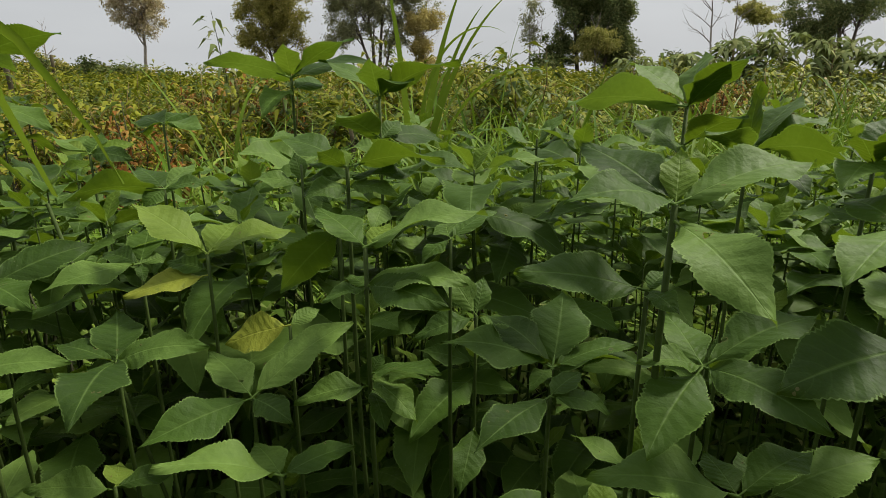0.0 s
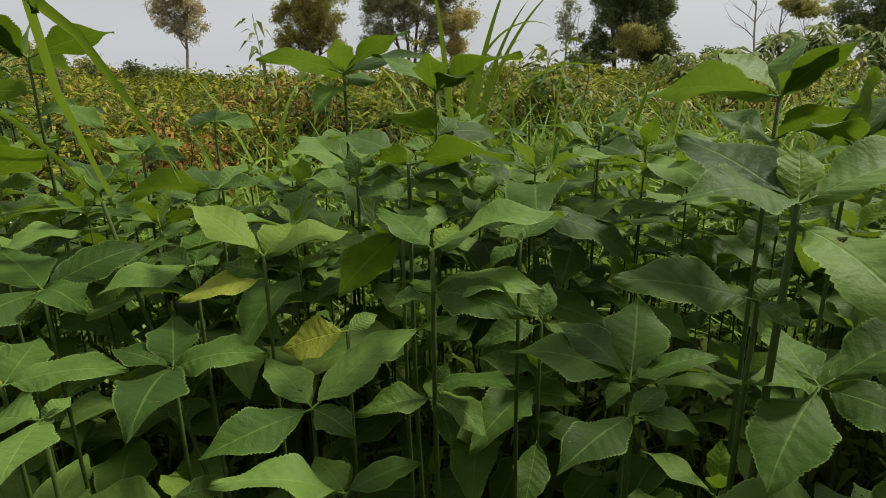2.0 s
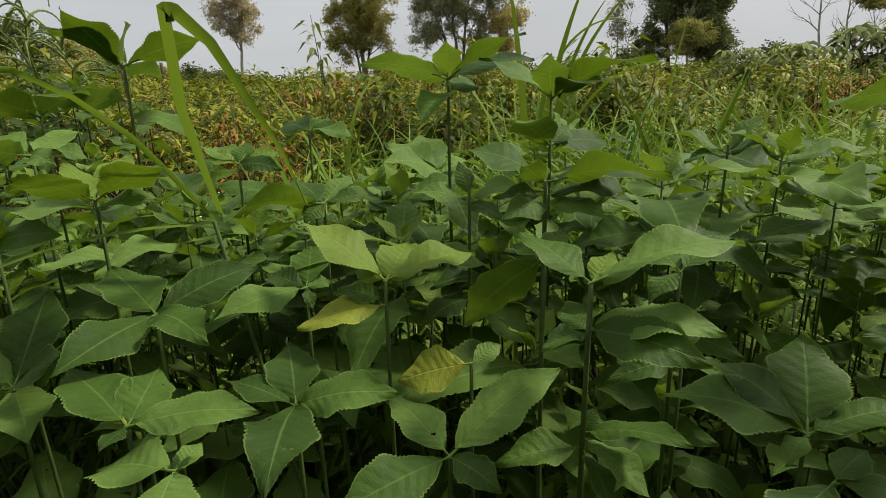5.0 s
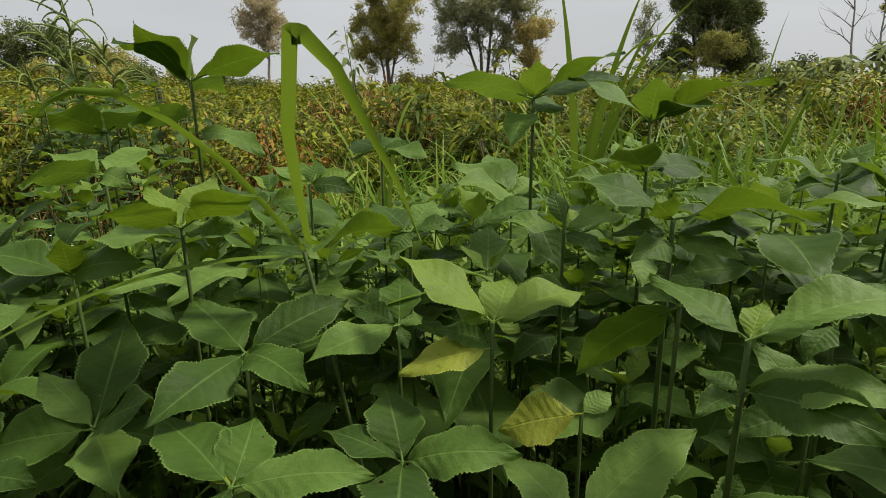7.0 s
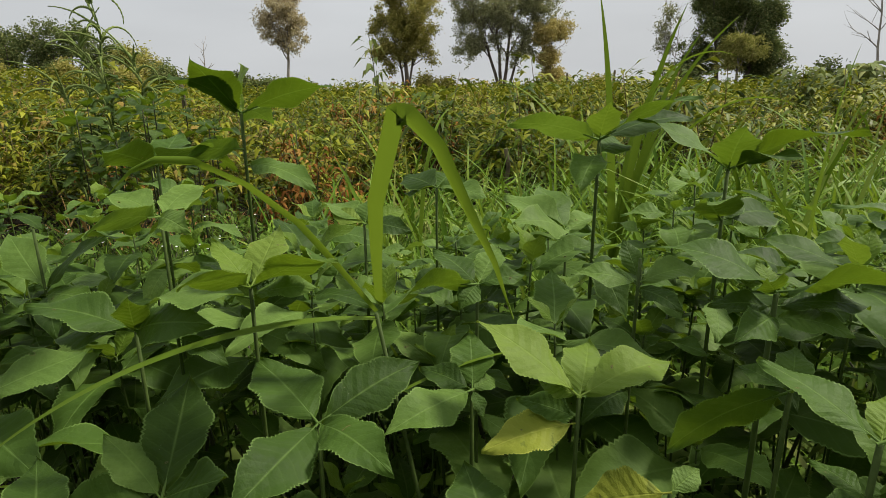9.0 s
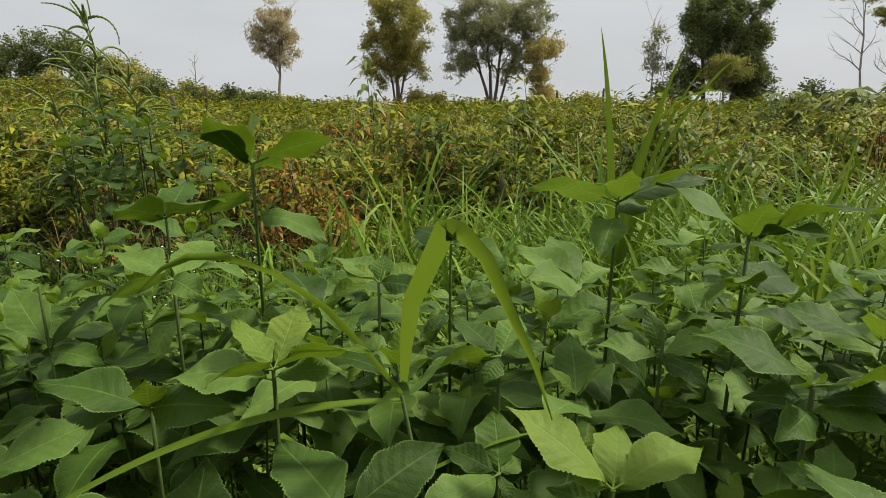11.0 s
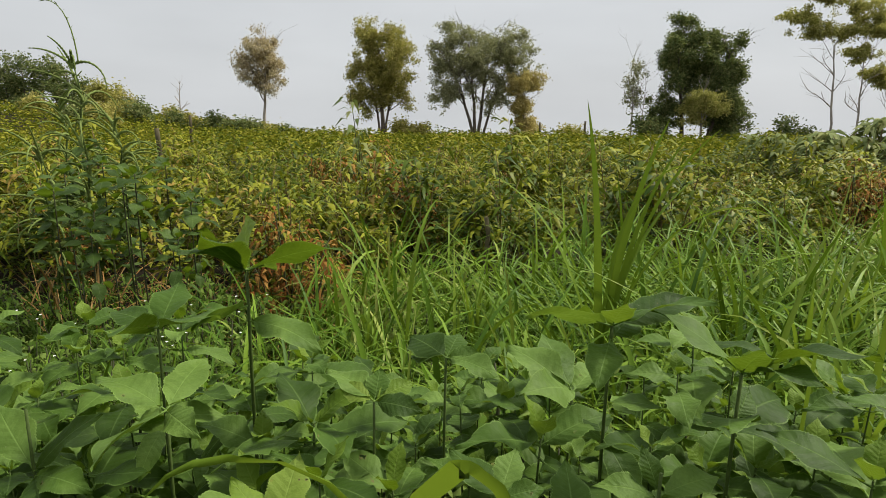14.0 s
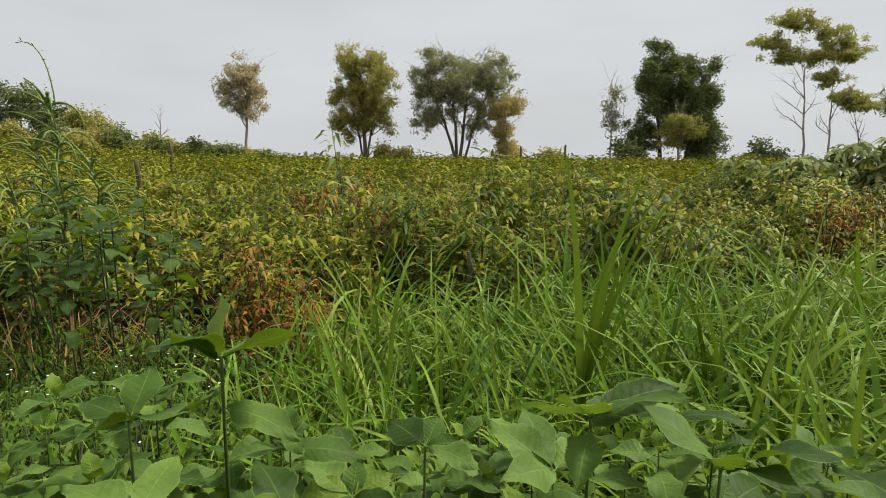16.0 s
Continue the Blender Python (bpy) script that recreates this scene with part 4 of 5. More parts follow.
tall_grass(0.095, 1.1, 0.5, [(40, 2, 0.62, 0.012, 40, 4.0, 0.0, 0.8), (-70, 16, 0.5, 0.013, 70, 2.0, 0.0), (100, 20, 0.5, 0.014, 70, 2.0, 0.0), (200, 18, 0.42, 0.012, 90, 2.0, 0.0)], "upright green grass plant behind the weeds")
tall_grass(-0.73, 2.0, 0.5, [(-75, 24, 0.66, 0.018, 30, 2.0, 0.0), (80, 20, 0.6, 0.016, 80, 2.0, 0.0), (10, 10, 0.6, 0.016, 80, 2.0, 0.0)], "green grass plant with broad leaning blades")
for gx, gy, high in ((0.45, 1.55, 0.55), (0.75, 1.75, 0.6), (1.1, 1.9, 0.55), (0.55, 2.1, 0.5), (0.1, 1.75, 0.45), (1.5, 2.3, 0.55), (-0.55, 2.5, 0.4), (0.3, 2.6, 0.5), (-0.95, 2.3, 0.35), (0.95, 2.6, 0.5)):
    tall_grass(gx, gy, high * 0.7, [(GR.uniform(0, 360), GR.uniform(2, 28), high * GR.uniform(0.7, 1.15), GR.uniform(0.012, 0.022), GR.uniform(15, 110), GR.uniform(1.5, 3.5), 0.0) for _ in range(8)],
               "tall clump of broad green grass blades")

# ---- leafy herbs, dead plants and flowers at the left and between the grass ----
HR = random.Random(31)


def bushes_for(r, count, height, spread, leaves, leaf, mat):
    made = []
    for _ in range(count):
        g, w = bush(r, height, spread, leaves, leaf)
        made.append((g.mesh("foliage", mat), w.mesh("stem", STALK_DARK)))
    return made


def placed_bush(name, kinds, x, y, size, label, category, group=""):
    t = thing(name, pose(x, y, ground_height(x, y), 0, 0, HR.uniform(0, 360)), label, category, group)
    g, w = HR.choice(kinds)
    for ob in (part("foliage", g, None, t), part("stem", w, None, t)):
        ob.scale = (size, size, size)
    return t

# ---- the crop field behind ----


CR = random.Random(11)
BUSHES = []
for _ in range(7):
    g, w = bush(CR, 0.9, 0.36, 560, 0.115, low=0.25, droop=(-0.1, 0.55))
    BUSHES.append((g.mesh("foliage", CROP), w.mesh("stem", TWIG)))


def crop_bush(x, y, size, turn):
    t = thing("crop_bush", pose(x, y, ground_height(x, y), 0, 0, turn), "bushy yellow-green crop plant with narrow drooping leaves", "crop plant", "field crop")
    g, w = CR.choice(BUSHES)
    for ob in (part("foliage", g, None, t), part("stem", w, None, t)):
        ob.scale = (size, size, size * 1.02)


def crop_edge(x):
    """How far off the crop begins, along x."""
    return 4.1 + 0.1 * x + 0.3 * math.sin(x * 1.1) - (0.55 if x < -1.2 else 0.0)


def crop_field():
    y, row = 3.2, 0
    while y < 10.0:
        x = -1.1 * y - 1.2 + (row % 2) * 0.25
        while x < 0.95 * y + 1.0:
            px, py = x + CR.uniform(-0.16, 0.16), y + CR.uniform(-0.14, 0.14)
            if py > crop_edge(px) and CR.random() > 0.06:
                crop_bush(px, py, CR.uniform(0.75, 1.15) + 0.45 * noise.noise(Vector((px * 0.8, py * 0.8, 5))), CR.uniform(0, 360))
            x += 0.62
        y += 0.6
        row += 1
    # past the first rows: one sheet of foliage
    buf = Buf()
    y = 10.0
    while y < 60:
        step = 0.55 + 0.028 * (y - 10)
        x = -1.4 * y
        while x < 0.95 * y:
            px, py = x + CR.uniform(-0.3, 0.3) * step, y + CR.uniform(-0.3, 0.3) * step
            gz = ground_height(px, py)
            count = 66 if y < 20 else 50
            big = 0.105 if y < 20 else 0.13 + 0.003 * (y - 20)
            tall = 0.8 * CR.uniform(0.7, 1.2) * (1 + 0.4 * noise.noise(Vector((px * 0.35, py * 0.35, 9))) + 0.3 * noise.noise(Vector((px * 1.1, py * 1.1, 4))))
            for _ in range(count):
                a = CR.uniform(0, 6.283)
                d = 0.62 * step * math.sqrt(CR.random())
                z = tall * (1 - 0.35 * (d / (0.62 * step)) ** 2) * (1 - 0.62 * CR.random() ** 2)
                flat_leaf(buf, Vector((px + math.cos(a) * d, py + math.sin(a) * d, gz + z)), Vector((math.cos(a), math.sin(a), CR.uniform(-0.5, 0.5))), big * CR.uniform(0.6, 1.3), big * CR.uniform(0.35, 0.55), CR)
            x += step
        y += step
    ob = new("far_crop", buf.mesh("far_crop", CROP_FAR))
    tagged(ob, "dense yellow-green crop covering the field to the skyline", "crop field", kind="stuff")


crop_field()


HERBS = bushes_for(HR, 5, 0.5, 0.2, 170, 0.055, HERB)
for _ in range(75):
    hy = HR.uniform(1.3, 2.7)
    hx = HR.uniform(-0.6 - 0.85 * hy, 0.3 + 0.2 * hy)
    placed_bush("low_herb", HERBS, hx, hy, HR.uniform(0.75, 1.15) * (0.8 if hx < -1.2 else 1.0), "low leafy green herb between grass and weeds", "herb", "low herbs")

for _ in range(62):
    hy = HR.uniform(0.92, 1.55)
    placed_bush("low_herb", HERBS, HR.uniform(-0.35 - 0.9 * hy, 0.2 + 0.72 * hy), hy, HR.uniform(1.05, 1.5), "low leafy green herb between grass and weeds", "herb", "low herbs")

for _ in range(60):
    hy = HR.uniform(1.3, 2.6)
    placed_bush("low_herb", HERBS, HR.uniform(-1.05 * hy - 0.35, -0.62 * hy - 0.2), hy, HR.uniform(0.85, 1.15), "low leafy green herb between grass and weeds", "herb", "low herbs")

for _ in range(30):
    hy = HR.uniform(1.6, 3.1)
    placed_bush("low_herb", HERBS, HR.uniform(-1.02 * hy - 0.3, -1.25), hy, HR.uniform(0.8, 1.2), "low leafy green herb between grass and weeds", "herb", "low herbs")


def white_flower_herb(x, y):
    t = placed_bush("white_flower_herb", HERBS, x, y, HR.uniform(0.75, 1.0), "low herb dotted with tiny white flower heads", "flowering herb", "white-flowered herbs")
    for _ in range(HR.randint(2, 5)):
        buf = Buf()
        fx, fy, fz = HR.gauss(0, 0.09), HR.gauss(0, 0.09), HR.uniform(0.42, 0.55)
        tube(buf, [(fx * 0.7, fy * 0.7, fz - 0.16), (fx, fy, fz)], [0.0012, 0.001], 4)
        part("flower_stalk", buf, STALK, t)
        head = Buf()
        for k in range(6):
            a = k * 1.047 + HR.uniform(-0.2, 0.2)
            small_leaf(head, Vector((fx, fy, fz)), Vector((math.cos(a), math.sin(a), 0.5)), 0.0065, 0.0045, HR, 0.1)
        part("flower", head, PETAL, t, "tiny white flower head")


for _ in range(13):
    white_flower_herb(HR.uniform(-2.35, -1.35), HR.uniform(1.6, 2.5))

DEAD = bushes_for(HR, 3, 0.75, 0.24, 420, 0.06, RUST)
for hx, hy, size in ((-1.55, 2.95, 1.1), (-1.68, 3.2, 1.2), (-1.72, 5.7, 1.4), (-1.95, 6.0, 1.45), (-1.5, 5.2, 1.35), (-1.25, 4.7, 1.25), (-2.3, 6.6, 1.4), (-2.9, 6.6, 1.3), (-0.6, 7.1, 1.25), (2.7, 6.1, 1.3), (3.1, 6.5, 1.3), (3.6, 7.4, 1.3), (-4.9, 5.4, 1.15), (-3.6, 3.9, 1.0), (-3.3, 3.6, 0.9)):
    placed_bush("dead_shrub", DEAD, hx, hy, size, "withered shrub with rust-brown hanging leaves", "dead shrub", "withered shrubs")

DARKS = bushes_for(HR, 3, 1.2, 0.22, 150, 0.12, TREE_DARK)
placed_bush("sapling", DARKS, -1.92, 5.5, 1.3, "dark-leaved sapling standing over the crop", "sapling")


def dark_weed(x, y, z, seed):
    r = random.Random(seed)
    weed(x, y, z, grown(r, z, 1.1, pairs=8, meshes=PLAIN_DARK, young=PLAIN_DARK), thick=0.006, label="tall dark leafy weed beside the dry grass", stalk=STALK_DARK)


for n, (hx, hy, hz) in enumerate(((-2.12, 2.6, 0.98), (-2.3, 2.75, 0.95), (-2.5, 2.55, 0.9), (-1.95, 2.75, 0.85), (-2.7, 2.85, 0.95), (-2.25, 2.45, 0.75), (-1.9, 2.55, 0.7), (-2.2, 2.95, 1.0), (-2.4, 2.9, 0.9), (-2.05, 2.95, 0.85), (-2.35, 2.6, 0.8), (-2.6, 3.0, 1.0))):
    dark_weed(hx, hy, hz, n)


def amaranth(x, y, height, seed, topped=True):
    """A tall spiky weed: drooping seed spikes above dark leaves."""
    r = random.Random(seed)
    t = thing("amaranth", pose(x, y, ground_height(x, y)), "tall weed with curling green seed spikes over dark leaves", "weed plant", "spiky weeds")
    stem = Buf()
    tube(stem, [(0.02 * math.sin(3 * k), 0, height * k / 8) for k in range(9)], [0.011 - 0.001 * k for k in range(9)], 7)
    part("stem", stem, STALK, t)
    for k in range(36):
        buf = Buf()
        z, az = height * r.uniform(0.42, 1.0), r.uniform(0, 6.283)
        long, curl = r.uniform(0.14, 0.34), r.uniform(0.4, 3.2)
        pts, p, ang = [], Vector((0.02 * math.sin(3 * 8 * z / height), 0, z)), r.uniform(0.2, 0.9)
        for s in range(9):
            pts.append(p.copy())
            ang += curl / 9
            p = p + Vector((math.cos(az) * math.sin(ang), math.sin(az) * math.sin(ang), math.cos(ang))) * long / 8
        beads = [pts[n // 3].lerp(pts[min(8, n // 3 + 1)], n % 3 / 3) for n in range(25)]
        tube(buf, beads, [(0.011 if n % 2 else 0.006) * (1 - n / 34) for n in range(25)], 6)
        part("seed_spike", buf, SEED, t)
    wisp = Buf()
    curl = [(0.02 - 0.2 * (k / 9) ** 2, 0, height * 0.98 + 0.34 * math.sin(1.75 * k / 9)) for k in range(10)]
    tube(wisp, curl, [0.0045 - 0.0003 * k for k in range(10)], 5)
    for q in range(14):
        small_leaf(wisp, Vector(curl[q * 2 // 3]), Vector((r.gauss(0, 1), r.gauss(0, 1), 0.6)), 0.03, 0.008, r, 0.0)
    if topped:
        part("top_spike", wisp, SEED, t)
    for k in range(34):
        leaf_at(t, height * r.uniform(0.22, 0.72), (0, 0), r.uniform(0, 360), r.uniform(-15, 25), r.uniform(0.09, 0.15), PLAIN_DARK, r.uniform(0.3, 0.8))


amaranth(-2.9, 3.25, 1.55, 1)
amaranth(-3.15, 3.4, 1.3, 2, False)
amaranth(-2.72, 3.3, 1.2, 3, False)
amaranth(-3.0, 3.05, 1.05, 4, False)


def stake(x, y, tall, radius, label):
    buf = Buf()
    pts = [(0.01 * math.sin(2.2 * k + x), 0.008 * math.cos(1.7 * k), tall * k / 5) for k in range(6)]
    tube(buf, pts, [radius * (1.1 - 0.04 * k + 0.05 * math.sin(3 * k)) for k in range(6)], 9)
    ob = new("wooden_stake", buf.mesh("wooden_stake", POST_WOOD))
    ob.location = (x, y, ground_height(x, y))
    tagged(ob, label, "stake", "stakes in the field")


stake(-0.63, 4.1, 0.6, 0.016, "short grey weathered stake among the grass")
stake(-5.7, 8.0, 1.08, 0.035, "weathered wooden post standing in the crop")
stake(-8.9, 14.0, 1.3, 0.04, "weathered wooden post standing in the crop")
stake(2.6, 37.0, 1.6, 0.07, "thin fence post on the skyline")
stake(-0.1, 37.0, 1.5, 0.07, "thin fence post on the skyline")


def palmate_leaf(r, reach):
    buf = Buf()
    for k in range(7):
        a = radians(-120 + 40 * k) + r.uniform(-0.1, 0.1)
        small_leaf(buf, Vector((0, 0, 0)), Vector((math.sin(a), math.cos(a), -0.1)), reach * (1.0 - 0.12 * abs(k - 3)), reach * 0.26, r, 0.3)
    return buf.mesh("leaf", TREE_DARK)


PALMATE = [palmate_leaf(HR, 0.28) for _ in range(4)]


def cassava(x, y, tall):
    t = thing("cassava_plant", pose(x, y, ground_height(x, y)), "tall plant with dark hand-shaped leaves on long stalks", "crop plant", "hand-leaved plants")
    buf = Buf()
    tube(buf, [(0, 0, 0), (0.04, 0.02, tall * 0.5), (0.02, 0, tall * 0.85)], [0.016, 0.013, 0.009], 6)
    part("stem", buf, TWIG, t)
    for k in range(26):
        a, z, long = HR.uniform(0, 6.283), tall * HR.uniform(0.45, 0.9), HR.uniform(0.15, 0.3)
        tip = Vector((math.cos(a) * long, math.sin(a) * long, z + HR.uniform(0.0, 0.16)))
        stalk = Buf()
        tube(stalk, [(0.03, 0.01, z), tuple(tip)], [0.003, 0.002], 4)
        stalk_ob = part("leaf_stalk", stalk, TWIG, t)
        ob = part("leaf", HR.choice(PALMATE), None, stalk_ob)
        ob.matrix_basis = pose(tip.x, tip.y, tip.z, HR.uniform(-30, 10), HR.uniform(-20, 20), -math.degrees(math.pi / 2 - a) * -1 - 90)


for hx, hy, tall in ((3.5, 9.0, 1.15), (3.9, 9.2, 1.25), (4.3, 9.1, 1.4), (4.7, 9.2, 1.5), (5.2, 9.4, 1.45), (5.8, 9.1, 1.4), (3.0, 9.6, 1.1), (6.4, 9.6, 1.4), (7.1, 9.8, 1.4)):
    cassava(hx, hy, tall)

# ---- trees on the skyline ----
TR = random.Random(3)


def limb(buf, start, way, length, radius, r, depth, tips, wander=0.25):
    pts, radii, p, d = [start], [radius], Vector(start), Vector(way).normalized()
    segs = 5
    for k in range(segs):
        d = (d + Vector((r.gauss(0, wander), r.gauss(0, wander), r.gauss(0.05, wander * 0.6))) * 0.5).normalized()
        p = p + d * length / segs
        pts.append(p.copy())
        radii.append(radius * (1 - 0.55 * (k + 1) / segs))
        if depth == 0 or k >= 3:
            tips.append(p.copy())
    tube(buf, pts, radii, 6 if depth > 1 else 4)
    if depth > 0:
        for _ in range(r.randint(3, 4)):
            k = r.randint(2, segs)
            out = (d + Vector((r.gauss(0, 0.8), r.gauss(0, 0.8), r.gauss(0.15, 0.4)))).normalized()
            limb(buf, pts[k], out, length * r.uniform(0.45, 0.7), radii[k] * 0.65, r, depth - 1, tips, wander)


def tree_leaves(buf, r, count, crowns, leaf, tips, hang=0.5, clump=0.35, lumpy=26):
    """Leaves in small tufts, within the crown's lobes, most of them near a twig."""
    tufts, lumps = [], []
    for cx, cy, cz, rx, ry, rz, share in crowns:
        for _ in range(lumpy):
            q = Vector((r.gauss(0, 1), r.gauss(0, 1), r.gauss(0, 1))).normalized() * r.uniform(0.3, 1.0)
            s = r.uniform(0.16, 0.34)
            lumps.append((cx + q.x * rx, cy + q.y * ry, cz + q.z * rz, rx * s, ry * s, rz * s, share * s))
    crowns = lumps
    total = sum(c[6] for c in crowns)
    for cx, cy, cz, rx, ry, rz, share in crowns:
        for _ in range(max(1, int(count / 3.4 * share / total))):
            while True:
                q = Vector((r.uniform(-1, 1), r.uniform(-1, 1), r.uniform(-1, 1)))
                edge = 0.8 + 0.55 * noise.noise(q * 2.3 + Vector((cx + 3.7, cy, cz)))
                if q.length < edge:
                    break
            p = Vector((cx + q.x * rx, cy + q.y * ry, cz + q.z * rz))
            if tips and r.random() < 0.45:
                near = min(tips, key=lambda s: (s - p).length_squared)
                p = p.lerp(near, 0.6)
            tufts.append(p)
    for p in tufts:
        n = r.randint(14, 34)
        for _ in range(n):
            q = p + Vector((r.gauss(0, clump), r.gauss(0, clump), r.gauss(0, clump * 0.8)))
            a = r.uniform(0, 6.283)
            way = Vector((math.cos(a), math.sin(a), r.uniform(-1, 0.5) - hang))
            flat_leaf(buf, q, way, leaf * r.uniform(0.6, 1.4), leaf * r.uniform(0.35, 0.6), r)


def tree(x, y, stems, crowns, leaves, mat, bark, label, leaf=0.17, hang=0.5, clump=0.2, depth=2, kind_name="tree"):
    """stems: rows of lean x, lean y, height, radius, foot x. crowns: lobes cx, cy, cz, rx, ry, rz, share, from the tree's foot."""
    t = thing(kind_name, pose(x, y, ground_height(x, y) - 0.05), label, "tree", "trees on the skyline")
    wood, green, tips = Buf(), Buf(), []
    for lx, ly, height, radius, fx in stems:
        pts, radii = [], []
        for k in range(8):
            u = k / 7
            pts.append(Vector((fx + lx * u**1.3 + TR.gauss(0, 0.03) * height * 0.15, ly * u + TR.gauss(0, 0.03) * height * 0.15, height * u)))
            radii.append(radius * (1 - 0.7 * u))
        tube(wood, pts, radii, 8)
        for k in range(3, 8):
            for _ in range(2 if k < 7 else 3):
                a = TR.uniform(0, 6.283)
                out = Vector((math.cos(a) * 0.75, math.sin(a) * 0.75, TR.uniform(0.5, 1.3)))
                limb(wood, pts[k], out, height * TR.uniform(0.16, 0.3), radii[k] * 0.6, TR, depth - 1, tips)
    part("trunk", wood, bark, t)
    if leaves:
        tree_leaves(green, TR, leaves * 1.7, crowns, leaf * 0.9, tips, hang, clump * 0.72)
        part("crown", green, mat, t)
    return t


FAR_Y = 40.0
tree(-19.4, FAR_Y, [(0.4, 0, 6.1, 0.13, 0)], [(-0.2, 0, 6.3, 1.4, 1.3, 1.2, 1), (0.5, 0, 5.3, 1.9, 1.6, 1.4, 1.5), (-0.7, 0, 4.9, 1.5, 1.4, 1.5, 1), (0.3, 0, 4.0, 1.6, 1.4, 1.0, 0.8)], 1250, TREE_TAN, BARK_PALE, "slender tree with a thin tan and yellow crown", hang=0.6)
tree(-10.7, FAR_Y, [(-0.3, 0, 6.6, 0.17, 0), (0.9, 0, 5.4, 0.1, 0.1), (-1.0, 0.3, 5.0, 0.1, -0.1)], [(0.0, 0, 6.3, 2.3, 1.9, 2.9, 2), (0.7, 0, 4.2, 2.1, 1.8, 1.9, 1), (-1.3, 0, 4.3, 1.7, 1.3, 2.2, 1)], 3300, TREE_OLIVE, BARK_DARK, "tall tree with an upright olive and yellow crown", hang=0.4)
tree(-4.3, FAR_Y, [(-1.9, 0, 6.2, 0.12, -0.1), (-0.6, 0.3, 6.6, 0.13, 0), (0.8, 0, 6.6, 0.13, 0.1), (1.9, 0.2, 5.8, 0.1, 0.3)], [(-0.6, 0, 6.3, 2.8, 2.0, 1.9, 2), (2.3, 0, 5.8, 1.9, 1.5, 1.9, 1), (-1.9, 0, 3.9, 1.4, 1.2, 2.2, 1), (0.9, 0, 3.6, 1.6, 1.2, 1.6, 0.6)], 3000, TREE_GREY, BARK_DARK, "many-stemmed grey-green tree with bare lower branches")
tree(-1.2, FAR_Y - 0.5, [(0.1, 0, 3.9, 0.09, 0)], [(0.0, 0, 4.2, 1.3, 1.2, 0.9, 2), (-0.2, 0, 2.8, 0.9, 0.9, 0.8, 1), (0.3, 0, 0.9, 1.0, 0.9, 0.9, 2)], 1900, TREE_GOLD, BARK_PALE, "small golden-leaved tree beside a larger grey one", leaf=0.16)
tree(5.8, FAR_Y, [(-0.2, 0, 5.6, 0.06, 0), (0.3, 0, 4.2, 0.04, 0.4)], [(0, 0, 4.0, 0.7, 0.7, 1.8, 1)], 160, TREE_GREY, BARK_PALE, "thin dead tree with a few grey twigs", depth=2)
tree(9.8, FAR_Y + 1.0, [(-0.8, 0, 6.2, 0.16, -0.6), (0.9, 0, 6.0, 0.16, 0.9)], [(-1.2, 0, 6.2, 2.1, 1.8, 2.1, 2.2), (0.3, 0, 4.6, 2.4, 1.7, 2.6, 2.4), (1.8, 0, 4.2, 1.9, 1.7, 3.2, 2.6), (-2.2, 0, 2.2, 1.2, 1.2, 1.6, 0.9), (1.8, 0, 1.8, 1.5, 1.4, 1.6, 1.4)], 9500, TREE_DARK, BARK_DARK, "broad dark green tree with a dense crown", leaf=0.17, hang=0.2)
tree(9.8, FAR_Y - 1.0, [(-0.1, 0, 3.6, 0.1, 0)], [(-0.1, 0, 2.7, 1.4, 1.2, 1.3, 1)], 900, TREE_LIME, BARK_PALE, "small pale-stemmed tree with an olive-yellow crown", leaf=0.16)
tree(17.6, FAR_Y, [(-0.5, 0, 6.6, 0.09, 0)], [(-3.0, 0, 8.1, 1.5, 1.2, 0.4, 1), (-1.4, 0, 9.6, 1.6, 1.2, 0.5, 1.2), (-1.6, 0, 7.4, 1.7, 1.2, 0.5, 1), (0.2, 0, 7.2, 1.3, 1.1, 0.6, 1), (-0.2, 0, 9.1, 1.1, 1.0, 0.5, 0.7)], 1150, TREE_LIME, BARK_PALE, "slender tree with a flat layered yellow-green crown", clump=0.16)
tree(19.1, FAR_Y, [(-0.3, 0, 6.0, 0.08, 0)], [(0.0, 0, 8.6, 1.4, 1.2, 0.5, 1), (0.4, 0, 7.5, 1.5, 1.2, 0.5, 1), (-0.6, 0, 6.1, 1.2, 1.0, 0.5, 0.8)], 850, TREE_LIME, BARK_PALE, "slender tree with a flat layered yellow-green crown", clump=0.16)
tree(21.2, FAR_Y, [(-0.9, 0, 3.8, 0.07, 0)], [(-1.2, 0, 5.0, 1.2, 1.0, 0.5, 1), (-0.6, 0, 4.4, 1.4, 1.0, 0.4, 1)], 600, TREE_LIME, BARK_PALE, "leaning slender tree with a small yellow-green crown", clump=0.16)
tree(26.0, FAR_Y, [(-0.6, 0, 5.6, 0.2, 0), (0.7, 0, 5.2, 0.17, 0.3)], [(-0.5, 0, 5.2, 3.2, 2.6, 2.3, 2), (-2.2, 0, 3.4, 1.6, 1.4, 1.0, 1)], 3400, TREE_DARK, BARK_DARK, "dark leafy tree at the field's far side", leaf=0.16)
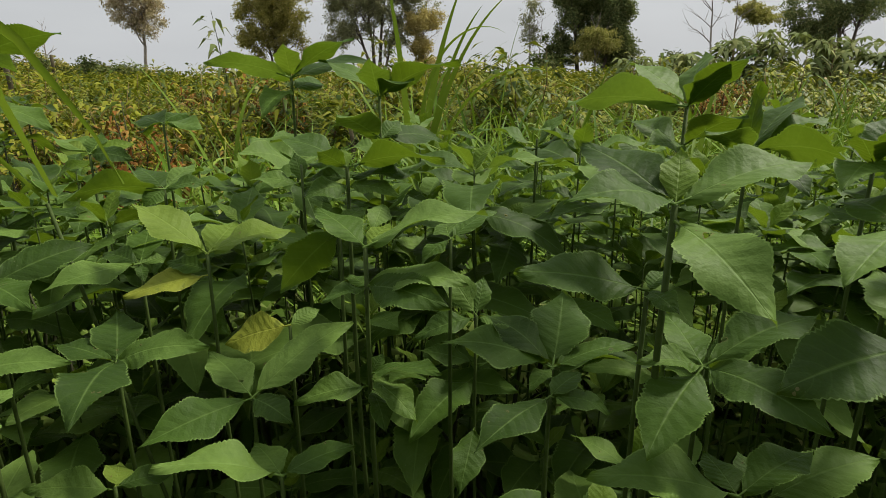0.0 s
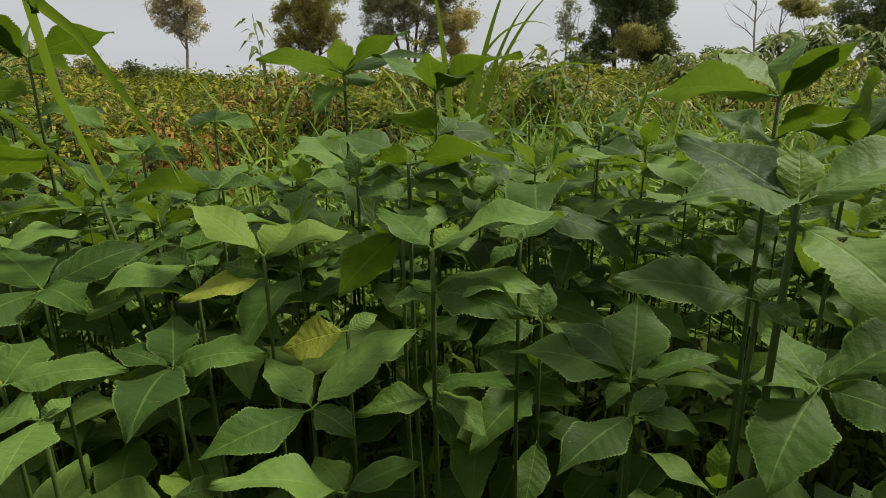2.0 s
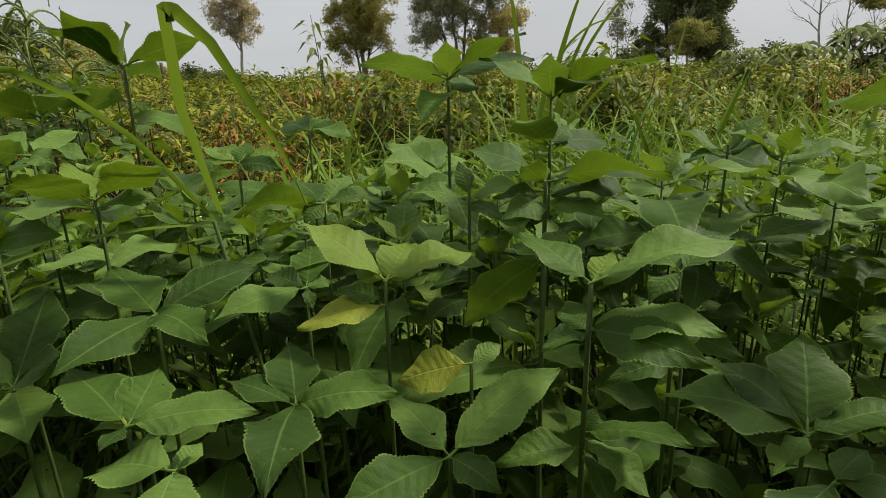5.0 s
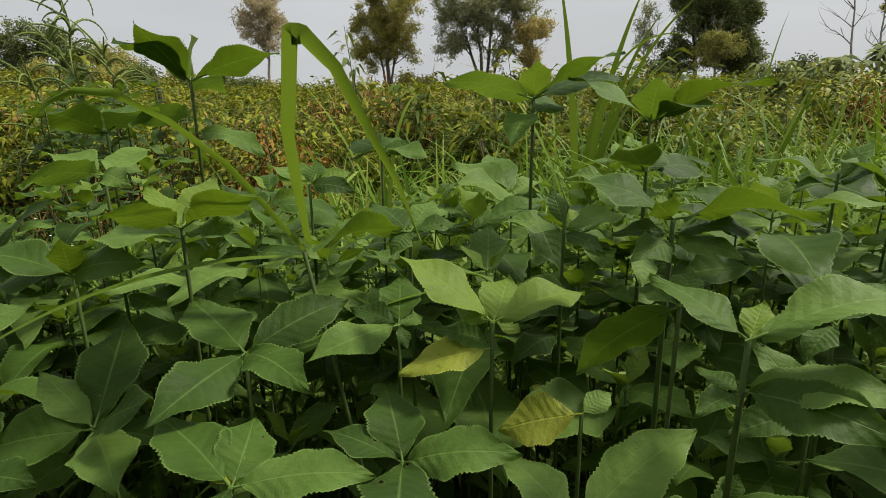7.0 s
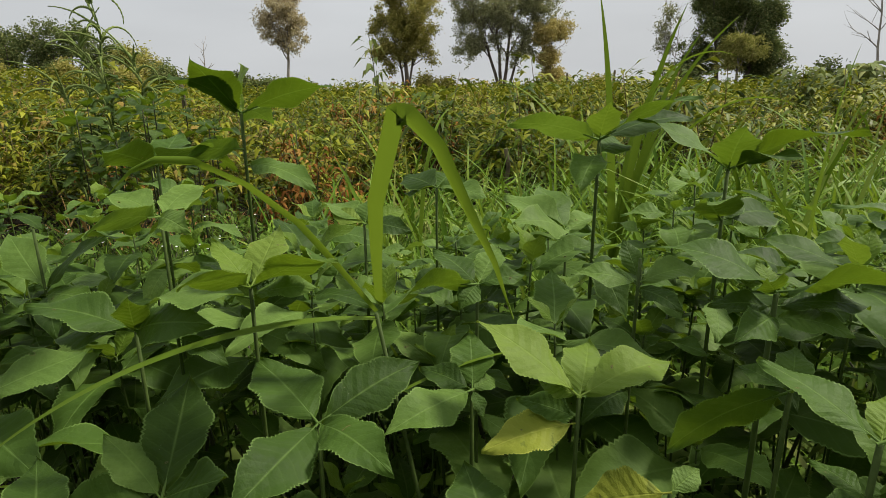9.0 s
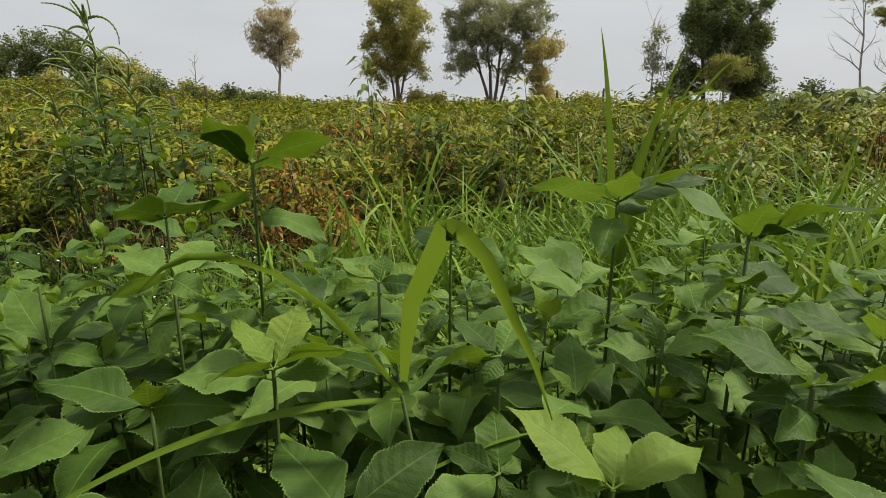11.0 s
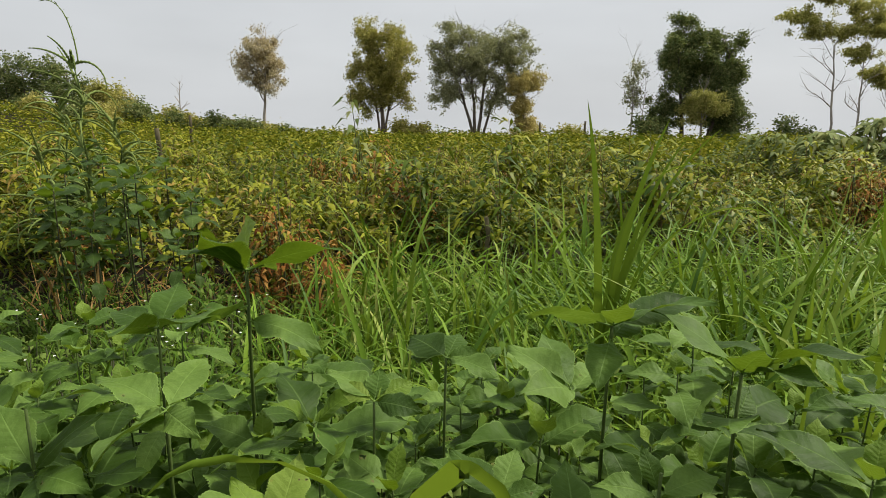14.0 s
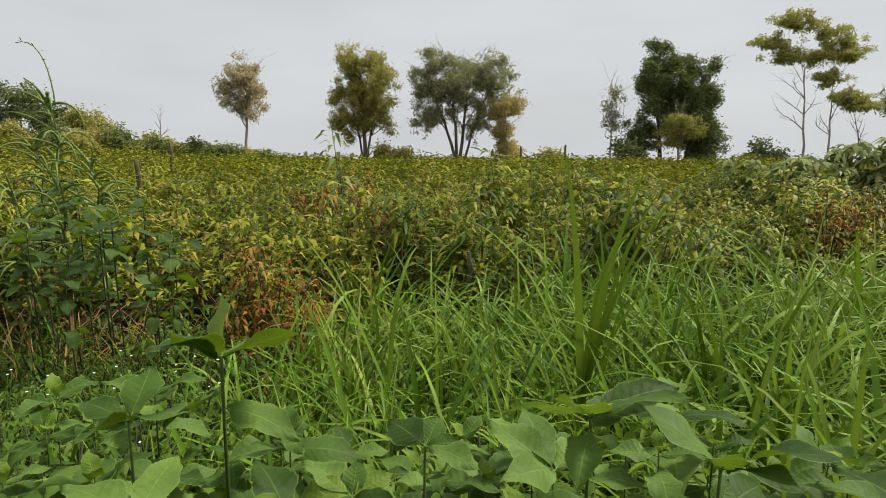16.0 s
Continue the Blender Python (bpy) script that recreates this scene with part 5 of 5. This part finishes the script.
tree(-25.8, FAR_Y, [(0.15, 0, 3.2, 0.06, 0)], [], 0, TREE_GREY, BARK_PALE, "bare dead stem standing above the field", depth=1, kind_name="dead_tree")


def far_bush(x, y, wide, tall, mat, label):
    t = thing("shrub", pose(x, y, ground_height(x, y)), label, "shrub", "bushes on the skyline")
    green, wood = Buf(), Buf()
    tube(wood, [(0, 0, 0), (0.05, 0, tall * 0.4), (0.0, 0.05, tall * 0.75)], [0.06, 0.05, 0.03], 6)
    part("trunk", wood, BARK_DARK, t)
    lobes = [(TR.uniform(-0.6, 0.6) * wide, TR.uniform(-0.4, 0.4) * wide, tall * TR.uniform(0.35, 0.75), wide * 0.55, wide * 0.5, tall * 0.35, 1) for _ in range(5)]
    tree_leaves(green, TR, int(300 * wide), lobes, 0.2, [], 0.2, 0.24, 4)
    part("crown", green, mat, t)


for k in range(10):
    far_bush(-47 + 1.35 * k, 41 + TR.uniform(-2, 2), TR.uniform(1.2, 1.7), TR.uniform(3.9, 5.0) - 0.05 * k, TREE_DARK, "dark bush on the low rise")
far_bush(-32.6, 40, 1.5, 3.0, TREE_LIME, "pale olive bush on the low rise")
far_bush(-31.0, 40, 1.2, 2.3, TREE_OLIVE, "olive bush on the low rise")
for k in range(12):
    far_bush(-29.5 + 1.0 * k + (0.9 if k > 5 else 0), 38 + TR.uniform(-1.5, 1.5), TR.uniform(0.75, 1.15), TR.uniform(1.3, 1.9) - 0.03 * k, (TREE_DARK, TREE_OLIVE, TREE_DARK)[k % 3], "rounded bush along the far edge of the field")
for k in range(9):
    far_bush(-38 + 1.5 * k + TR.uniform(-0.3, 0.3), 33 + TR.uniform(-2.5, 2.5), TR.uniform(0.7, 1.1), TR.uniform(1.0, 1.5), (TREE_OLIVE, TREE_DARK)[k % 2], "rounded bush on the low rise")
for x, tall in ((-9.0, 1.8), (-7.9, 1.6), (2.0, 1.3), (6.4, 2.6), (14.2, 2.2), (15.0, 1.5), (22.4, 2.2), (23.6, 2.6), (24.8, 2.0)):
    far_bush(x, 38.5 + TR.uniform(-1, 1), 0.8, tall, TREE_DARK if x > 5 else TREE_OLIVE, "rounded bush along the far edge of the field")
